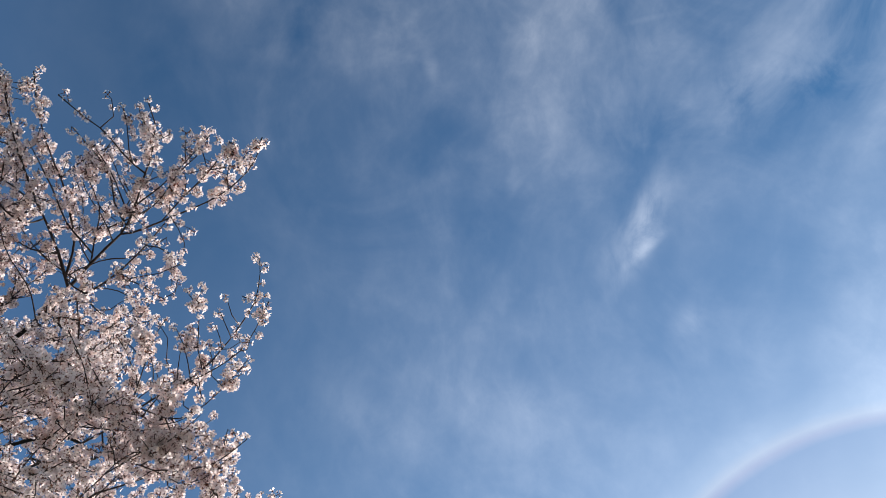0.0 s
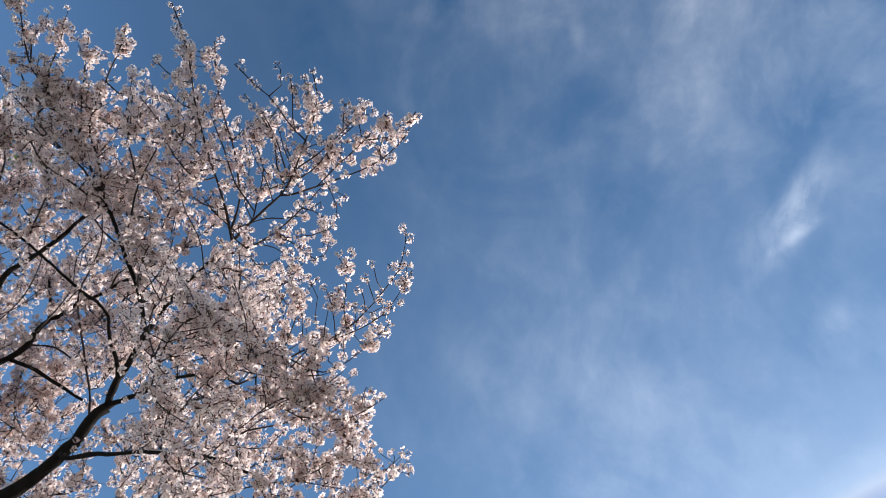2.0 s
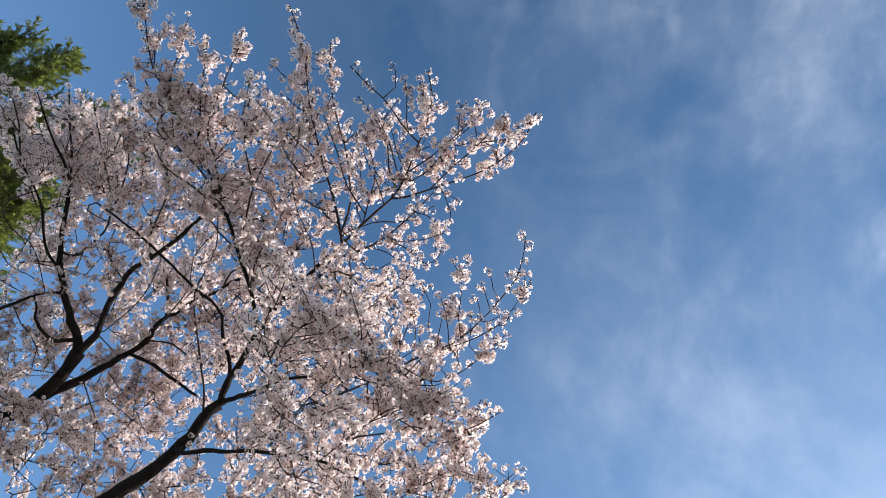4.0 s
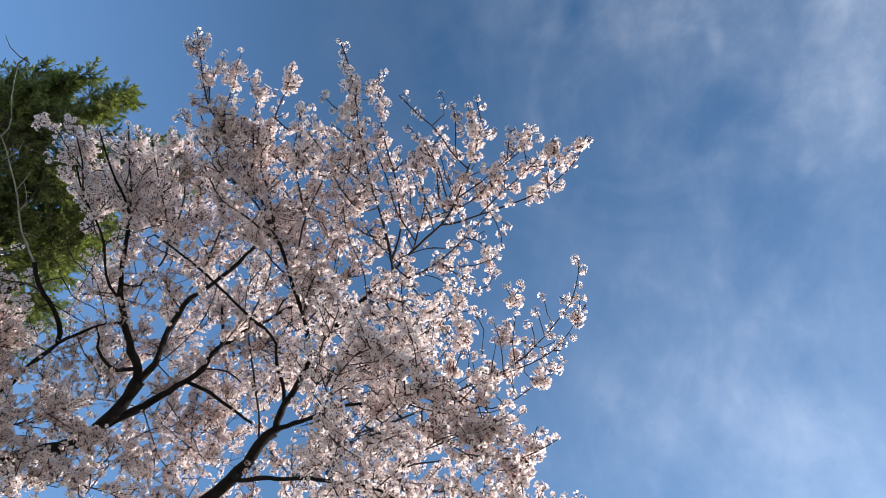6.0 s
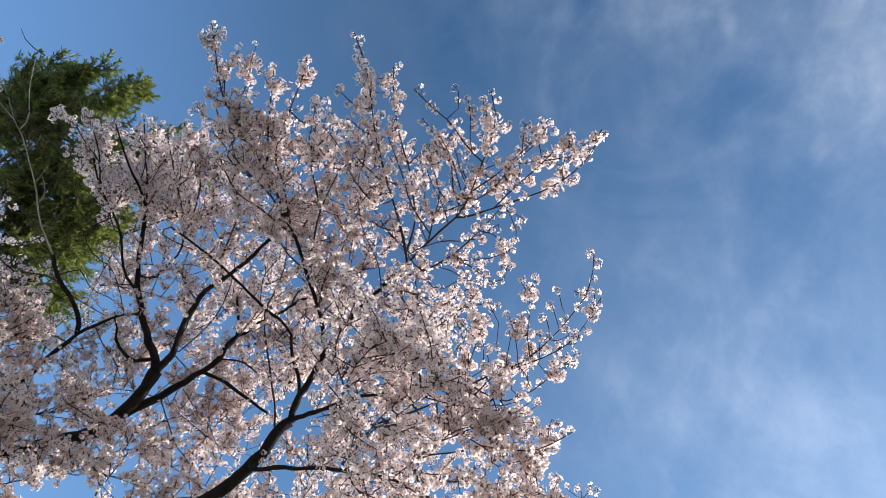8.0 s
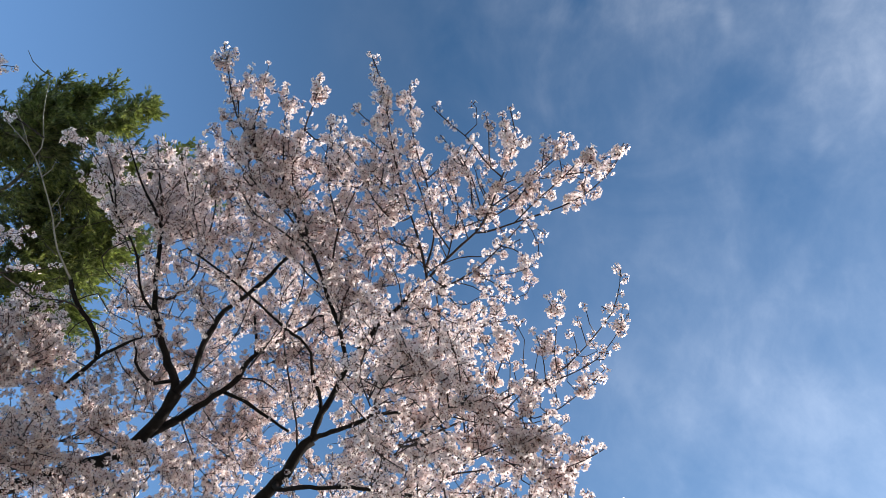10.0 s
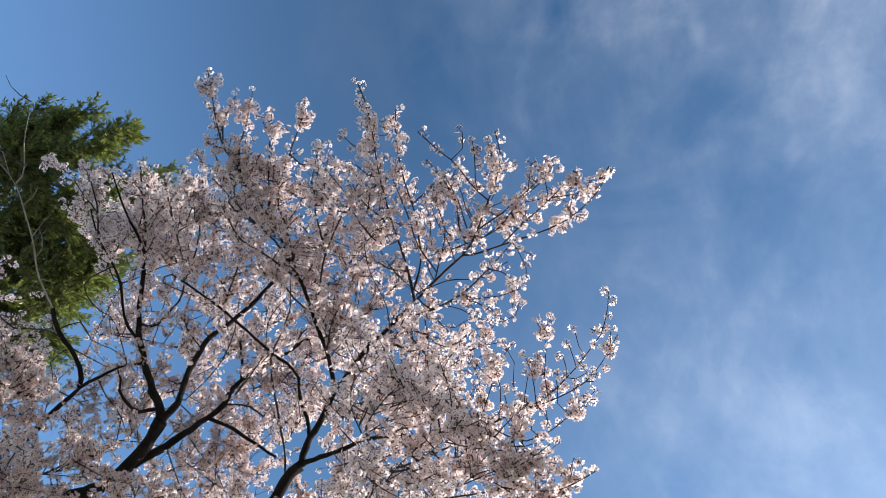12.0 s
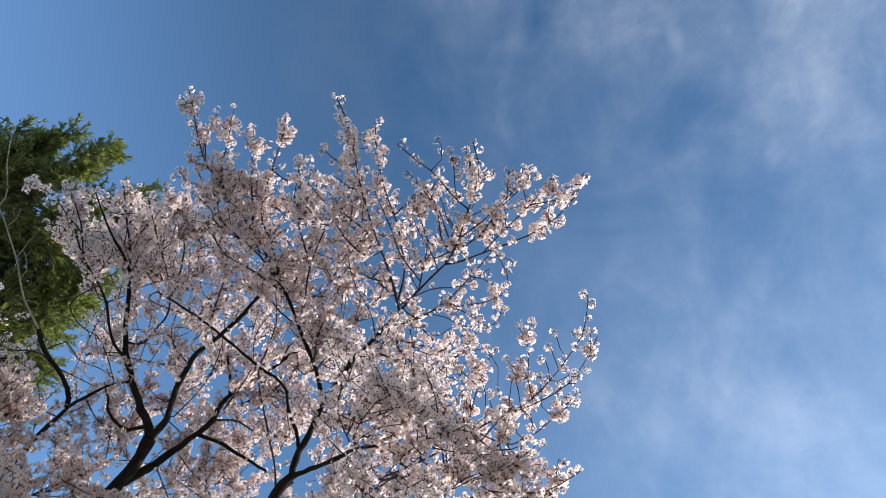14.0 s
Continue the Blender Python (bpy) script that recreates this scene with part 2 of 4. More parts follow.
def shoot(start, way, length, radius, bend=0.10):
    """A thin twig that bends upwards and outwards; returns its line."""
    line, q, w = [start.copy()], start.copy(), way.normalized()
    k = max(3, int(length / 0.06))
    pull = Vector((start.x, start.y, 0)).normalized() * 0.35 + Vector((0, 0, 0.75))
    for i in range(k):
        w = (w + pull * 0.08 + any_way() * bend).normalized()
        q = q + w * (length / k)
        line.append(q.copy())
    verts, faces = tube(line, radius, max(0.0019, radius * 0.5), 4)
    if start.x + CROWN_AXIS.x > 0.0 and len(SINGLE_TWIGS) < 280:
        SINGLE_TWIGS.append((verts, faces, GROWN[-1]))
    else:
        TWIGS.add(verts, faces)
    return line


def bud(start, place, way):
    """A flower cluster on a short dark spur of its twig."""
    side = way.orthogonal().normalized() * 0.0021
    other = way.cross(side)
    ring = (side, -0.5 * side + 0.87 * other, -0.5 * side - 0.87 * other)
    TWIGS.add([start + v for v in ring] + [place + v * 0.7 for v in ring], [(0, 1, 4, 3), (1, 2, 5, 4), (2, 0, 3, 5)])
    BUDS.append((place, way, GROWN[-1]))


def flowering(line, first, chance):
    for i in range(first, len(line)):
        for _ in range(1 + (rng.random() < 0.35) if i == len(line) - 1 or rng.random() < chance else 0):
            t = (any_way() + Vector((0, 0, 0.25))).normalized()
            back = (line[i - 1] - line[i]) * rng.random() if i < len(line) - 1 else Vector((0, 0, 0))
            bud(line[i] + back, line[i] + back + t * rng.uniform(0.012, 0.038), t)


def studded(line, total, gap):
    """Clusters that sit close along the outer part of a thin branch, up to its tip."""
    for k in range(int(total * 0.66 / gap)):
        s = (1 - k * gap / total) * (len(line) - 1)
        i = min(int(s), len(line) - 2)
        if k > 3 and rng.random() < 0.12:
            continue
        t = (any_way() + Vector((0, 0, 0.2))).normalized()
        at = line[i].lerp(line[i + 1], s - i)
        bud(at, at + t * rng.uniform(0.012, 0.038), t)


def spray(start, way, length, radius):
    """A side shoot with its own short twigs, all of them in flower."""
    line = shoot(start, way, length, radius)
    flowering(line, 1, 0.85 if length > 0.14 else 0.45)
    for i in range(1, len(line) - 1):
        if rng.random() < 0.75:
            ahead = (line[i + 1] - line[i]).normalized()
            twig = shoot(line[i], ahead * 0.65 + any_way() * 0.8, (0.08 + 0.34 * length) * rng.uniform(0.4, 1.1), radius * 0.65, 0.14)
            flowering(twig, 1, 0.88 if length > 0.18 else 0.35)


def nearest_wood(place, radius):
    """The point of the wood grown so far, stout enough to bear a limb of this radius, that is nearest."""
    near = [(q - place).length for q, stout in WOOD if stout > radius * 0.7]
    if not near or min(near) > 0.9:
        return None
    return [q for q, stout in WOOD if stout > radius * 0.7][near.index(min(near))]


def limb(points, r0, r1, blossom=0.0, reach=0.3, name="limb", skin=None):
    """A limb of the tree through a few points, with its sprays of blossom: how many, and how far they reach."""
    path = local(points)
    joint = nearest_wood(path[0], r0)
    if joint:
        path = [joint] + (path[1:] if (joint - path[0]).length < 0.12 else path)
    line = glide(path, 0.08)
    crook = min(0.035, r0 * 0.85)
    for i in range(1, len(line) - 1):
        line[i] = line[i] + noise.noise_vector(line[i] * 3.2) * crook + noise.noise_vector(line[i] * 9.0) * crook * 0.5
    WOOD.extend((q, r0 + (r1 - r0) * (i / (len(line) - 1)) ** 0.8) for i, q in enumerate(line))
    GROWN.append(part(name, mesh_of(name, *tube(line, r0, r1, 9 if r0 > 0.02 else 6, 0.42), [skin or (BARK if r0 > 0.012 else TWIG)], smooth=True), cherry))
    total = sum((b - a).length for a, b in zip(line, line[1:]))
    for _ in range(int(total * blossom * (9.0 if reach < 0.125 else 12.5))):
        s = rng.random() ** 0.8 if r0 < 0.03 else 0.35 + 0.65 * rng.random()
        i = min(int(s * (len(line) - 1)), len(line) - 2)
        ahead = (line[i + 1] - line[i]).normalized()
        spray(line[i], ahead * 0.5 + any_way() * 0.8 + Vector((0, 0, 0.2)), reach * rng.uniform(0.45, 1.15) * (1 - 0.55 * s * s), 0.0042 if reach > 0.15 else 0.0030)
    if blossom > 0 and r0 > 0.012:
        flowering(line, len(line) * 2 // 3, 0.8)
    elif blossom > 0:
        studded(line, total, 0.045 / min(1.0, 0.45 + blossom * 0.5))


def branch(points, r0, r1, blossom, reach):
    limb(points, r0, r1, blossom, reach, "branch")


def dead(points, r0, r1, blossom, reach):
    limb(points, r0, r1, 0, 0, "bare_stem", SUNLIT_BARK)
    tagged(GROWN[-1], "bare dead stem without blossom, painted pale as sunlit")


def spread(spine, count, length, lean, blossom, reach):
    """A bough along the spine, with flowering branches that part from it all along."""
    limb(spine, 0.0055, 0.0026, blossom * 0.5, reach, "branch")
    line = glide(spine, 0.05)
    for i in range(count):
        at = line[int((i + rng.random()) / count * (len(line) - 1))]
        way = (Vector(lean) + any_way() * 0.75).normalized()
        tip = at + way * length * rng.uniform(0.55, 1.25)
        mid = (at + tip) / 2 + any_way() * 0.06 * length
        limb([at, mid, tip], 0.0042, 0.0019, blossom, reach, "branch")


# trunk, and the forks that carry the limbs
limb([(-3.3, 6.4, -0.15), (-3.25, 6.35, 0.8), (-3.35, 6.3, 1.8), (-3.2, 6.2, 2.6)], 0.24, 0.17, name="trunk")
limb([(-3.25, 6.25, 2.5), (-3.7, 6.2, 3.4), (-3.75, 6.0, 4.2), (-3.58, 4.63, 4.83)], 0.14, 0.075)
limb([(-3.2, 6.2, 2.5), (-2.7, 6.0, 3.4), (-2.1, 5.75, 4.2), (-1.63, 4.72, 4.98)], 0.13, 0.066)
limb([(-3.7, 6.2, 3.4), (-4.0, 6.0, 4.3), (-3.60, 4.25, 4.95)], 0.07, 0.05)
# the stout limb that forks into three, and its arms
limb([(-3.58, 4.63, 4.83), (-3.31, 4.59, 5.04), (-2.94, 4.54, 5.28), (-2.64, 4.50, 5.46), (-2.45, 4.45, 5.58), (-2.32, 4.37, 5.70), (-2.20, 4.24, 5.85), (-2.15, 4.08, 6.00)], 0.0600, 0.0484, 0, 0)
limb([(-2.13, 4.04, 5.96), (-2.25, 3.88, 6.11), (-2.36, 3.75, 6.21), (-2.45, 3.61, 6.32), (-2.49, 3.49, 6.39), (-2.51, 3.29, 6.51), (-2.53, 3.08, 6.62), (-2.54, 2.95, 6.68)], 0.0371, 0.0132, 0.45, 0.3)
branch([(-2.54, 2.95, 6.68), (-2.59, 2.80, 6.69), (-2.68, 2.61, 6.69), (-2.74, 2.42, 6.69), (-2.78, 2.26, 6.69)], 0.0129, 0.0052, 0.65, 0.22)
branch([(-2.53, 3.03, 6.64), (-2.55, 2.81, 6.73), (-2.59, 2.59, 6.79), (-2.62, 2.41, 6.84), (-2.64, 2.25, 6.88)], 0.0108, 0.0053, 0.65, 0.22)
branch([(-2.46, 3.55, 6.31), (-2.55, 3.43, 6.32), (-2.60, 3.28, 6.37), (-2.64, 3.11, 6.44), (-2.72, 2.93, 6.47), (-2.81, 2.78, 6.49), (-2.88, 2.58, 6.52), (-2.94, 2.36, 6.55)], 0.0129, 0.0052, 0.55, 0.24)
branch([(-2.74, 2.75, 6.45), (-2.78, 2.47, 6.43), (-2.80, 2.26, 6.41), (-2.81, 2.07, 6.39)], 0.0083, 0.0040, 1, 0.2)
branch([(-2.79, 2.48, 6.45), (-2.85, 2.31, 6.36), (-2.87, 2.18, 6.30)], 0.0061, 0.0040, 0.9, 0.14)
branch([(-2.36, 3.47, 6.42), (-2.28, 3.37, 6.49), (-2.21, 3.28, 6.56), (-2.19, 3.13, 6.64), (-2.23, 2.95, 6.70), (-2.32, 2.68, 6.76), (-2.39, 2.45, 6.81), (-2.43, 2.30, 6.84)], 0.0108, 0.0052, 0.65, 0.26)
branch([(-2.18, 3.11, 6.61), (-2.11, 2.85, 6.67), (-2.09, 2.60, 6.70), (-2.15, 2.35, 6.69), (-2.21, 2.12, 6.66)], 0.0085, 0.0040, 0.9, 0.26)
branch([(-2.18, 3.11, 6.61), (-2.00, 2.94, 6.67), (-1.98, 2.68, 6.70), (-2.02, 2.43, 6.70), (-2.06, 2.19, 6.68)], 0.0085, 0.0040, 0.9, 0.26)
branch([(-2.18, 4.00, 5.98), (-2.30, 3.95, 5.90), (-2.37, 3.87, 5.91), (-2.43, 3.79, 5.91), (-2.43, 3.69, 5.96), (-2.47, 3.61, 5.98)], 0.0197, 0.0064, 0.35, 0.25)
limb([(-2.13, 4.04, 5.96), (-2.04, 3.92, 6.00), (-1.99, 3.77, 6.04), (-1.93, 3.58, 6.08), (-1.86, 3.40, 6.12), (-1.78, 3.27, 6.15), (-1.67, 3.18, 6.20), (-1.57, 3.05, 6.26), (-1.48, 2.95, 6.31), (-1.37, 2.80, 6.37), (-1.28, 2.71, 6.41)], 0.0306, 0.0117, 0.25, 0.3)
branch([(-1.36, 2.79, 6.35), (-1.24, 2.62, 6.36), (-1.10, 2.46, 6.36), (-1.01, 2.27, 6.36)], 0.0096, 0.0045, 0.9, 0.3)
branch([(-1.69, 3.23, 6.27), (-1.74, 3.05, 6.30), (-1.70, 2.86, 6.36), (-1.66, 2.68, 6.41), (-1.69, 2.49, 6.42)], 0.0100, 0.0048, 0.8, 0.3)
limb([(-2.33, 4.41, 5.72), (-2.15, 4.36, 5.91), (-1.99, 4.29, 6.09), (-1.87, 4.23, 6.22), (-1.75, 4.10, 6.38), (-1.63, 3.93, 6.47), (-1.42, 3.73, 6.57), (-1.26, 3.64, 6.61), (-1.10, 3.50, 6.66)], 0.0403, 0.0108, 0.3, 0.3)
limb([(-1.87, 4.24, 6.24), (-1.74, 4.22, 6.23), (-1.62, 4.22, 6.20), (-1.49, 4.24, 6.13), (-1.34, 4.25, 6.07), (-1.18, 4.27, 5.99)], 0.0182, 0.0108, 0.25, 0.28)
branch([(-1.63, 3.92, 6.46), (-1.65, 3.76, 6.53), (-1.69, 3.59, 6.58)], 0.0131, 0.0086, 0.6, 0.25)
branch([(-1.74, 4.10, 6.35), (-1.53, 4.06, 6.31), (-1.35, 4.08, 6.23), (-1.21, 4.08, 6.16)], 0.0088, 0.0053, 0.6, 0.25)
branch([(-1.25, 3.60, 6.56), (-1.16, 3.41, 6.62), (-1.02, 3.30, 6.64), (-0.88, 3.24, 6.63)], 0.0085, 0.0041, 0.9, 0.3)
branch([(-1.92, 3.53, 6.29), (-2.04, 3.43, 6.36), (-2.12, 3.33, 6.44), (-2.11, 3.19, 6.59)], 0.0083, 0.0042, 0.8, 0.28)
# the limb on the far side, and a dead stem painted pale as sunlit
limb([(-3.60, 4.25, 4.95), (-3.37, 4.13, 5.17), (-3.16, 4.06, 5.32), (-2.98, 3.99, 5.45), (-2.89, 3.93, 5.60), (-2.80, 3.85, 5.77), (-2.70, 3.77, 5.93), (-2.60, 3.72, 6.06), (-2.50, 3.69, 6.15), (-2.39, 3.71, 6.21)], 0.0403, 0.0077, 0.2, 0.25)
branch([(-2.68, 3.74, 5.89), (-2.74, 3.64, 5.95), (-2.83, 3.52, 5.99), (-2.92, 3.41, 6.02), (-2.97, 3.33, 6.05), (-3.02, 3.22, 6.11)], 0.0195, 0.0173, 0, 0)
dead([(-3.02, 3.22, 6.11), (-3.07, 3.13, 6.13), (-3.13, 3.03, 6.16), (-3.18, 2.89, 6.21), (-3.22, 2.75, 6.27), (-3.28, 2.57, 6.33), (-3.31, 2.47, 6.35), (-3.35, 2.37, 6.37), (-3.42, 2.25, 6.38), (-3.49, 2.16, 6.37), (-3.55, 2.07, 6.36)], 0.0093, 0.0029, 0, 0)
dead([(-3.35, 2.36, 6.37), (-3.32, 2.27, 6.42), (-3.32, 2.17, 6.45), (-3.33, 2.06, 6.48), (-3.32, 1.92, 6.53), (-3.31, 1.82, 6.57)], 0.0057, 0.0023, 0, 0)
dead([(-3.19, 2.88, 6.23), (-3.16, 2.83, 6.27), (-3.16, 2.73, 6.30), (-3.18, 2.65, 6.31)], 0.0046, 0.0023, 0, 0)
dead([(-3.31, 2.53, 6.37), (-3.25, 2.44, 6.38), (-3.21, 2.35, 6.40)], 0.0035, 0.0021, 0, 0)
dead([(-3.24, 2.72, 6.30), (-3.18, 2.64, 6.32), (-3.13, 2.56, 6.33)], 0.0035, 0.0021, 0, 0)
dead([(-3.41, 2.25, 6.38), (-3.43, 2.14, 6.39), (-3.47, 2.02, 6.40), (-3.49, 1.96, 6.40)], 0.0034, 0.0018, 0, 0)
dead([(-3.14, 3.01, 6.18), (-3.08, 3.02, 6.18), (-3.02, 3.03, 6.17)], 0.0035, 0.0018, 0, 0)
branch([(-2.92, 3.41, 6.02), (-2.98, 3.33, 5.97), (-3.05, 3.26, 5.87), (-3.11, 3.20, 5.77)], 0.0085, 0.0041, 0.45, 0.2)
# the low limb that carries the outermost boughs
limb([(-1.63, 4.72, 4.98), (-1.42, 4.58, 5.22), (-1.19, 4.41, 5.44), (-1.09, 4.31, 5.56), (-1.00, 4.18, 5.70), (-0.93, 4.10, 5.78)], 0.0545, 0.0433, 0, 0)
limb([(-0.93, 4.10, 5.78), (-0.90, 3.92, 5.82), (-0.83, 3.72, 5.86), (-0.78, 3.53, 5.89), (-0.75, 3.40, 5.90), (-0.62, 3.12, 5.93), (-0.48, 2.88, 5.95), (-0.37, 2.72, 5.96), (-0.25, 2.52, 5.95)], 0.0268, 0.0122, 0.12, 0.25)
limb([(-0.93, 4.10, 5.78), (-0.80, 3.95, 5.73), (-0.69, 3.82, 5.68), (-0.46, 3.54, 5.56), (-0.30, 3.39, 5.48), (-0.14, 3.29, 5.41), (0.00, 3.24, 5.30), (0.11, 3.22, 5.15)], 0.0227, 0.0067, 0.35, 0.3)
limb([(-0.90, 3.88, 5.86), (-0.93, 3.75, 5.93), (-1.00, 3.65, 5.97), (-1.04, 3.53, 6.02), (-1.06, 3.45, 6.06), (-1.16, 3.35, 6.08), (-1.27, 3.28, 6.06), (-1.45, 3.18, 6.10), (-1.68, 3.10, 6.23), (-1.84, 3.05, 6.31), (-2.03, 3.00, 6.38), (-2.22, 2.95, 6.45)], 0.0162, 0.0063, 0.35, 0.28)
branch([(-1.03, 4.17, 5.69), (-1.07, 3.99, 5.79), (-1.15, 3.79, 5.88), (-1.22, 3.59, 5.97), (-1.28, 3.37, 6.04), (-1.28, 3.24, 6.08), (-1.23, 3.10, 6.12), (-1.19, 2.91, 6.17), (-1.21, 2.68, 6.21)], 0.0091, 0.0046, 0.4, 0.26)
limb([(-1.08, 4.32, 5.52), (-1.11, 4.30, 5.40), (-0.75, 4.06, 5.29), (-0.33, 3.77, 5.10), (-0.02, 3.58, 4.92), (0.27, 3.40, 4.65)], 0.0206, 0.0080, 0.4, 0.3)
# the middle boughs, up to the long shoots against the sky
limb([(-0.73, 3.31, 5.78), (-0.83, 3.01, 5.86), (-0.96, 2.74, 5.89), (-1.05, 2.53, 5.91), (-1.11, 2.42, 5.91)], 0.0168, 0.0122, 0.35, 0.28)
branch([(-1.11, 2.42, 5.91), (-1.22, 2.32, 6.03), (-1.37, 2.17, 6.17), (-1.56, 2.03, 6.29), (-1.67, 1.91, 6.38), (-1.80, 1.80, 6.43), (-1.90, 1.61, 6.53), (-2.02, 1.31, 6.68)], 0.0102, 0.0038, 1.35, 0.17)
branch([(-0.95, 2.67, 5.79), (-0.93, 2.44, 5.88), (-0.92, 2.24, 5.95), (-0.86, 2.02, 6.02), (-0.79, 1.83, 6.07), (-0.75, 1.71, 6.10)], 0.0085, 0.0033, 0.8, 0.24)
branch([(-1.11, 2.42, 5.91), (-1.23, 2.20, 6.09), (-1.34, 2.04, 6.20), (-1.35, 1.91, 6.30), (-1.32, 1.73, 6.44), (-1.29, 1.55, 6.56), (-1.29, 1.41, 6.65)], 0.0085, 0.0036, 1.2, 0.16)
branch([(-1.38, 2.19, 6.21), (-1.44, 2.02, 6.33), (-1.49, 1.82, 6.48), (-1.53, 1.54, 6.66)], 0.0071, 0.0037, 1.3, 0.16)
branch([(-1.56, 2.03, 6.29), (-1.70, 1.99, 6.33), (-1.80, 1.94, 6.37), (-1.87, 1.86, 6.43)], 0.0072, 0.0037, 0.8, 0.14)
branch([(-1.67, 1.90, 6.37), (-1.71, 1.76, 6.50), (-1.70, 1.66, 6.60), (-1.71, 1.51, 6.72)], 0.0072, 0.0038, 1.5, 0.14)
branch([(-1.80, 1.80, 6.43), (-1.85, 1.66, 6.53), (-1.84, 1.56, 6.62), (-1.82, 1.48, 6.70)], 0.0055, 0.0038, 1.2, 0.1)
branch([(-1.04, 2.50, 5.88), (-1.18, 2.42, 5.92), (-1.36, 2.33, 5.95), (-1.53, 2.26, 5.97), (-1.65, 2.12, 6.03), (-1.72, 2.02, 6.07)], 0.0085, 0.0035, 0.9, 0.26)
branch([(-1.11, 2.42, 5.91), (-1.29, 2.25, 6.00), (-1.52, 2.10, 6.05), (-1.68, 1.97, 6.09), (-1.78, 1.90, 6.11)], 0.0085, 0.0035, 0.85, 0.24)
branch([(-0.81, 2.93, 5.75), (-0.81, 2.73, 5.86), (-0.73, 2.53, 5.96), (-0.70, 2.34, 6.05), (-0.75, 2.19, 6.10)], 0.0070, 0.0034, 0.8, 0.26)
branch([(-0.96, 2.72, 5.87), (-1.11, 2.65, 5.93), (-1.23, 2.56, 5.99), (-1.41, 2.52, 6.02)], 0.0070, 0.0035, 0.9, 0.28)
branch([(-1.32, 1.73, 6.43), (-1.19, 1.83, 6.42), (-1.12, 1.76, 6.45), (-1.08, 1.74, 6.47)], 0.0053, 0.0028, 0.5, 0.12)
branch([(-0.92, 2.23, 5.94), (-1.01, 2.01, 5.99), (-1.05, 1.83, 6.03), (-1.04, 1.67, 6.07)], 0.0067, 0.0033, 0.7, 0.18)
branch([(-0.78, 1.82, 6.05), (-0.89, 1.75, 6.03), (-0.97, 1.67, 6.03)], 0.0049, 0.0026, 0.8, 0.12)
branch([(-1.32, 3.29, 6.14), (-1.41, 3.49, 6.16), (-1.53, 3.65, 6.19)], 0.0058, 0.0041, 0.5, 0.2)
# the bough with the tall shoots and the long one that reaches out
branch([(-0.25, 2.51, 5.96), (-0.32, 2.31, 5.96), (-0.39, 2.14, 5.96), (-0.47, 1.97, 5.95), (-0.53, 1.81, 5.93), (-0.59, 1.65, 5.91), (-0.65, 1.47, 5.92), (-0.70, 1.29, 5.93), (-0.76, 1.12, 5.92), (-0.83, 0.98, 5.90)], 0.0102, 0.0030, 0.95, 0.13)
branch([(-0.19, 2.42, 5.95), (-0.25, 2.21, 5.99), (-0.29, 2.05, 6.01), (-0.35, 1.85, 6.02), (-0.47, 1.60, 6.02), (-0.54, 1.34, 6.00), (-0.57, 1.16, 5.99)], 0.0084, 0.0031, 0.8, 0.15)
branch([(-0.65, 1.45, 5.89), (-0.74, 1.43, 5.87), (-0.82, 1.38, 5.86), (-0.89, 1.32, 5.85)], 0.0046, 0.0027, 0.6, 0.08)
branch([(-0.59, 1.63, 5.88), (-0.70, 1.57, 5.86), (-0.76, 1.52, 5.85)], 0.0047, 0.0028, 0.8, 0.1)
branch([(-0.47, 1.91, 5.82), (-0.59, 1.82, 5.83), (-0.69, 1.76, 5.83), (-0.77, 1.66, 5.85)], 0.0063, 0.0031, 1, 0.18)
branch([(-0.39, 2.08, 5.85), (-0.52, 2.05, 5.82), (-0.65, 1.95, 5.82), (-0.74, 1.84, 5.82)], 0.0064, 0.0031, 1, 0.18)
branch([(-0.32, 2.26, 5.87), (-0.47, 2.24, 5.87), (-0.60, 2.19, 5.89), (-0.73, 2.19, 5.88)], 0.0066, 0.0033, 1, 0.2)
limb([(-0.25, 2.52, 5.95), (-0.14, 2.31, 5.92), (-0.03, 2.12, 5.87), (0.04, 1.98, 5.83), (0.08, 1.80, 5.78), (0.10, 1.63, 5.77), (0.13, 1.48, 5.75), (0.13, 1.36, 5.74), (0.12, 1.23, 5.72), (0.06, 1.10, 5.70)], 0.0119, 0.0029, 0.6, 0.12)
branch([(0.01, 2.06, 5.86), (0.11, 1.97, 5.79), (0.24, 1.84, 5.70), (0.35, 1.72, 5.60), (0.48, 1.56, 5.48), (0.58, 1.44, 5.43), (0.67, 1.28, 5.39), (0.69, 1.17, 5.36), (0.69, 1.08, 5.35)], 0.0080, 0.0024, 0.5, 0.09)
branch([(0.10, 1.61, 5.73), (-0.01, 1.49, 5.76), (-0.14, 1.37, 5.78), (-0.28, 1.29, 5.78), (-0.40, 1.21, 5.78)], 0.0053, 0.0026, 0.35, 0.1)
branch([(0.07, 1.79, 5.76), (0.22, 1.59, 5.69), (0.32, 1.40, 5.62), (0.37, 1.29, 5.57), (0.42, 1.19, 5.53)], 0.0054, 0.0025, 0.85, 0.1)
branch([(0.22, 1.86, 5.72), (0.34, 1.64, 5.65), (0.42, 1.48, 5.59), (0.49, 1.32, 5.52), (0.54, 1.18, 5.46)], 0.0054, 0.0025, 0.9, 0.1)
branch([(0.31, 1.39, 5.58), (0.30, 1.28, 5.56), (0.29, 1.20, 5.54)], 0.0036, 0.0022, 0.4, 0.05)
branch([(0.58, 1.43, 5.41), (0.55, 1.37, 5.41), (0.55, 1.30, 5.41)], 0.0035, 0.0022, 0.7, 0.06)
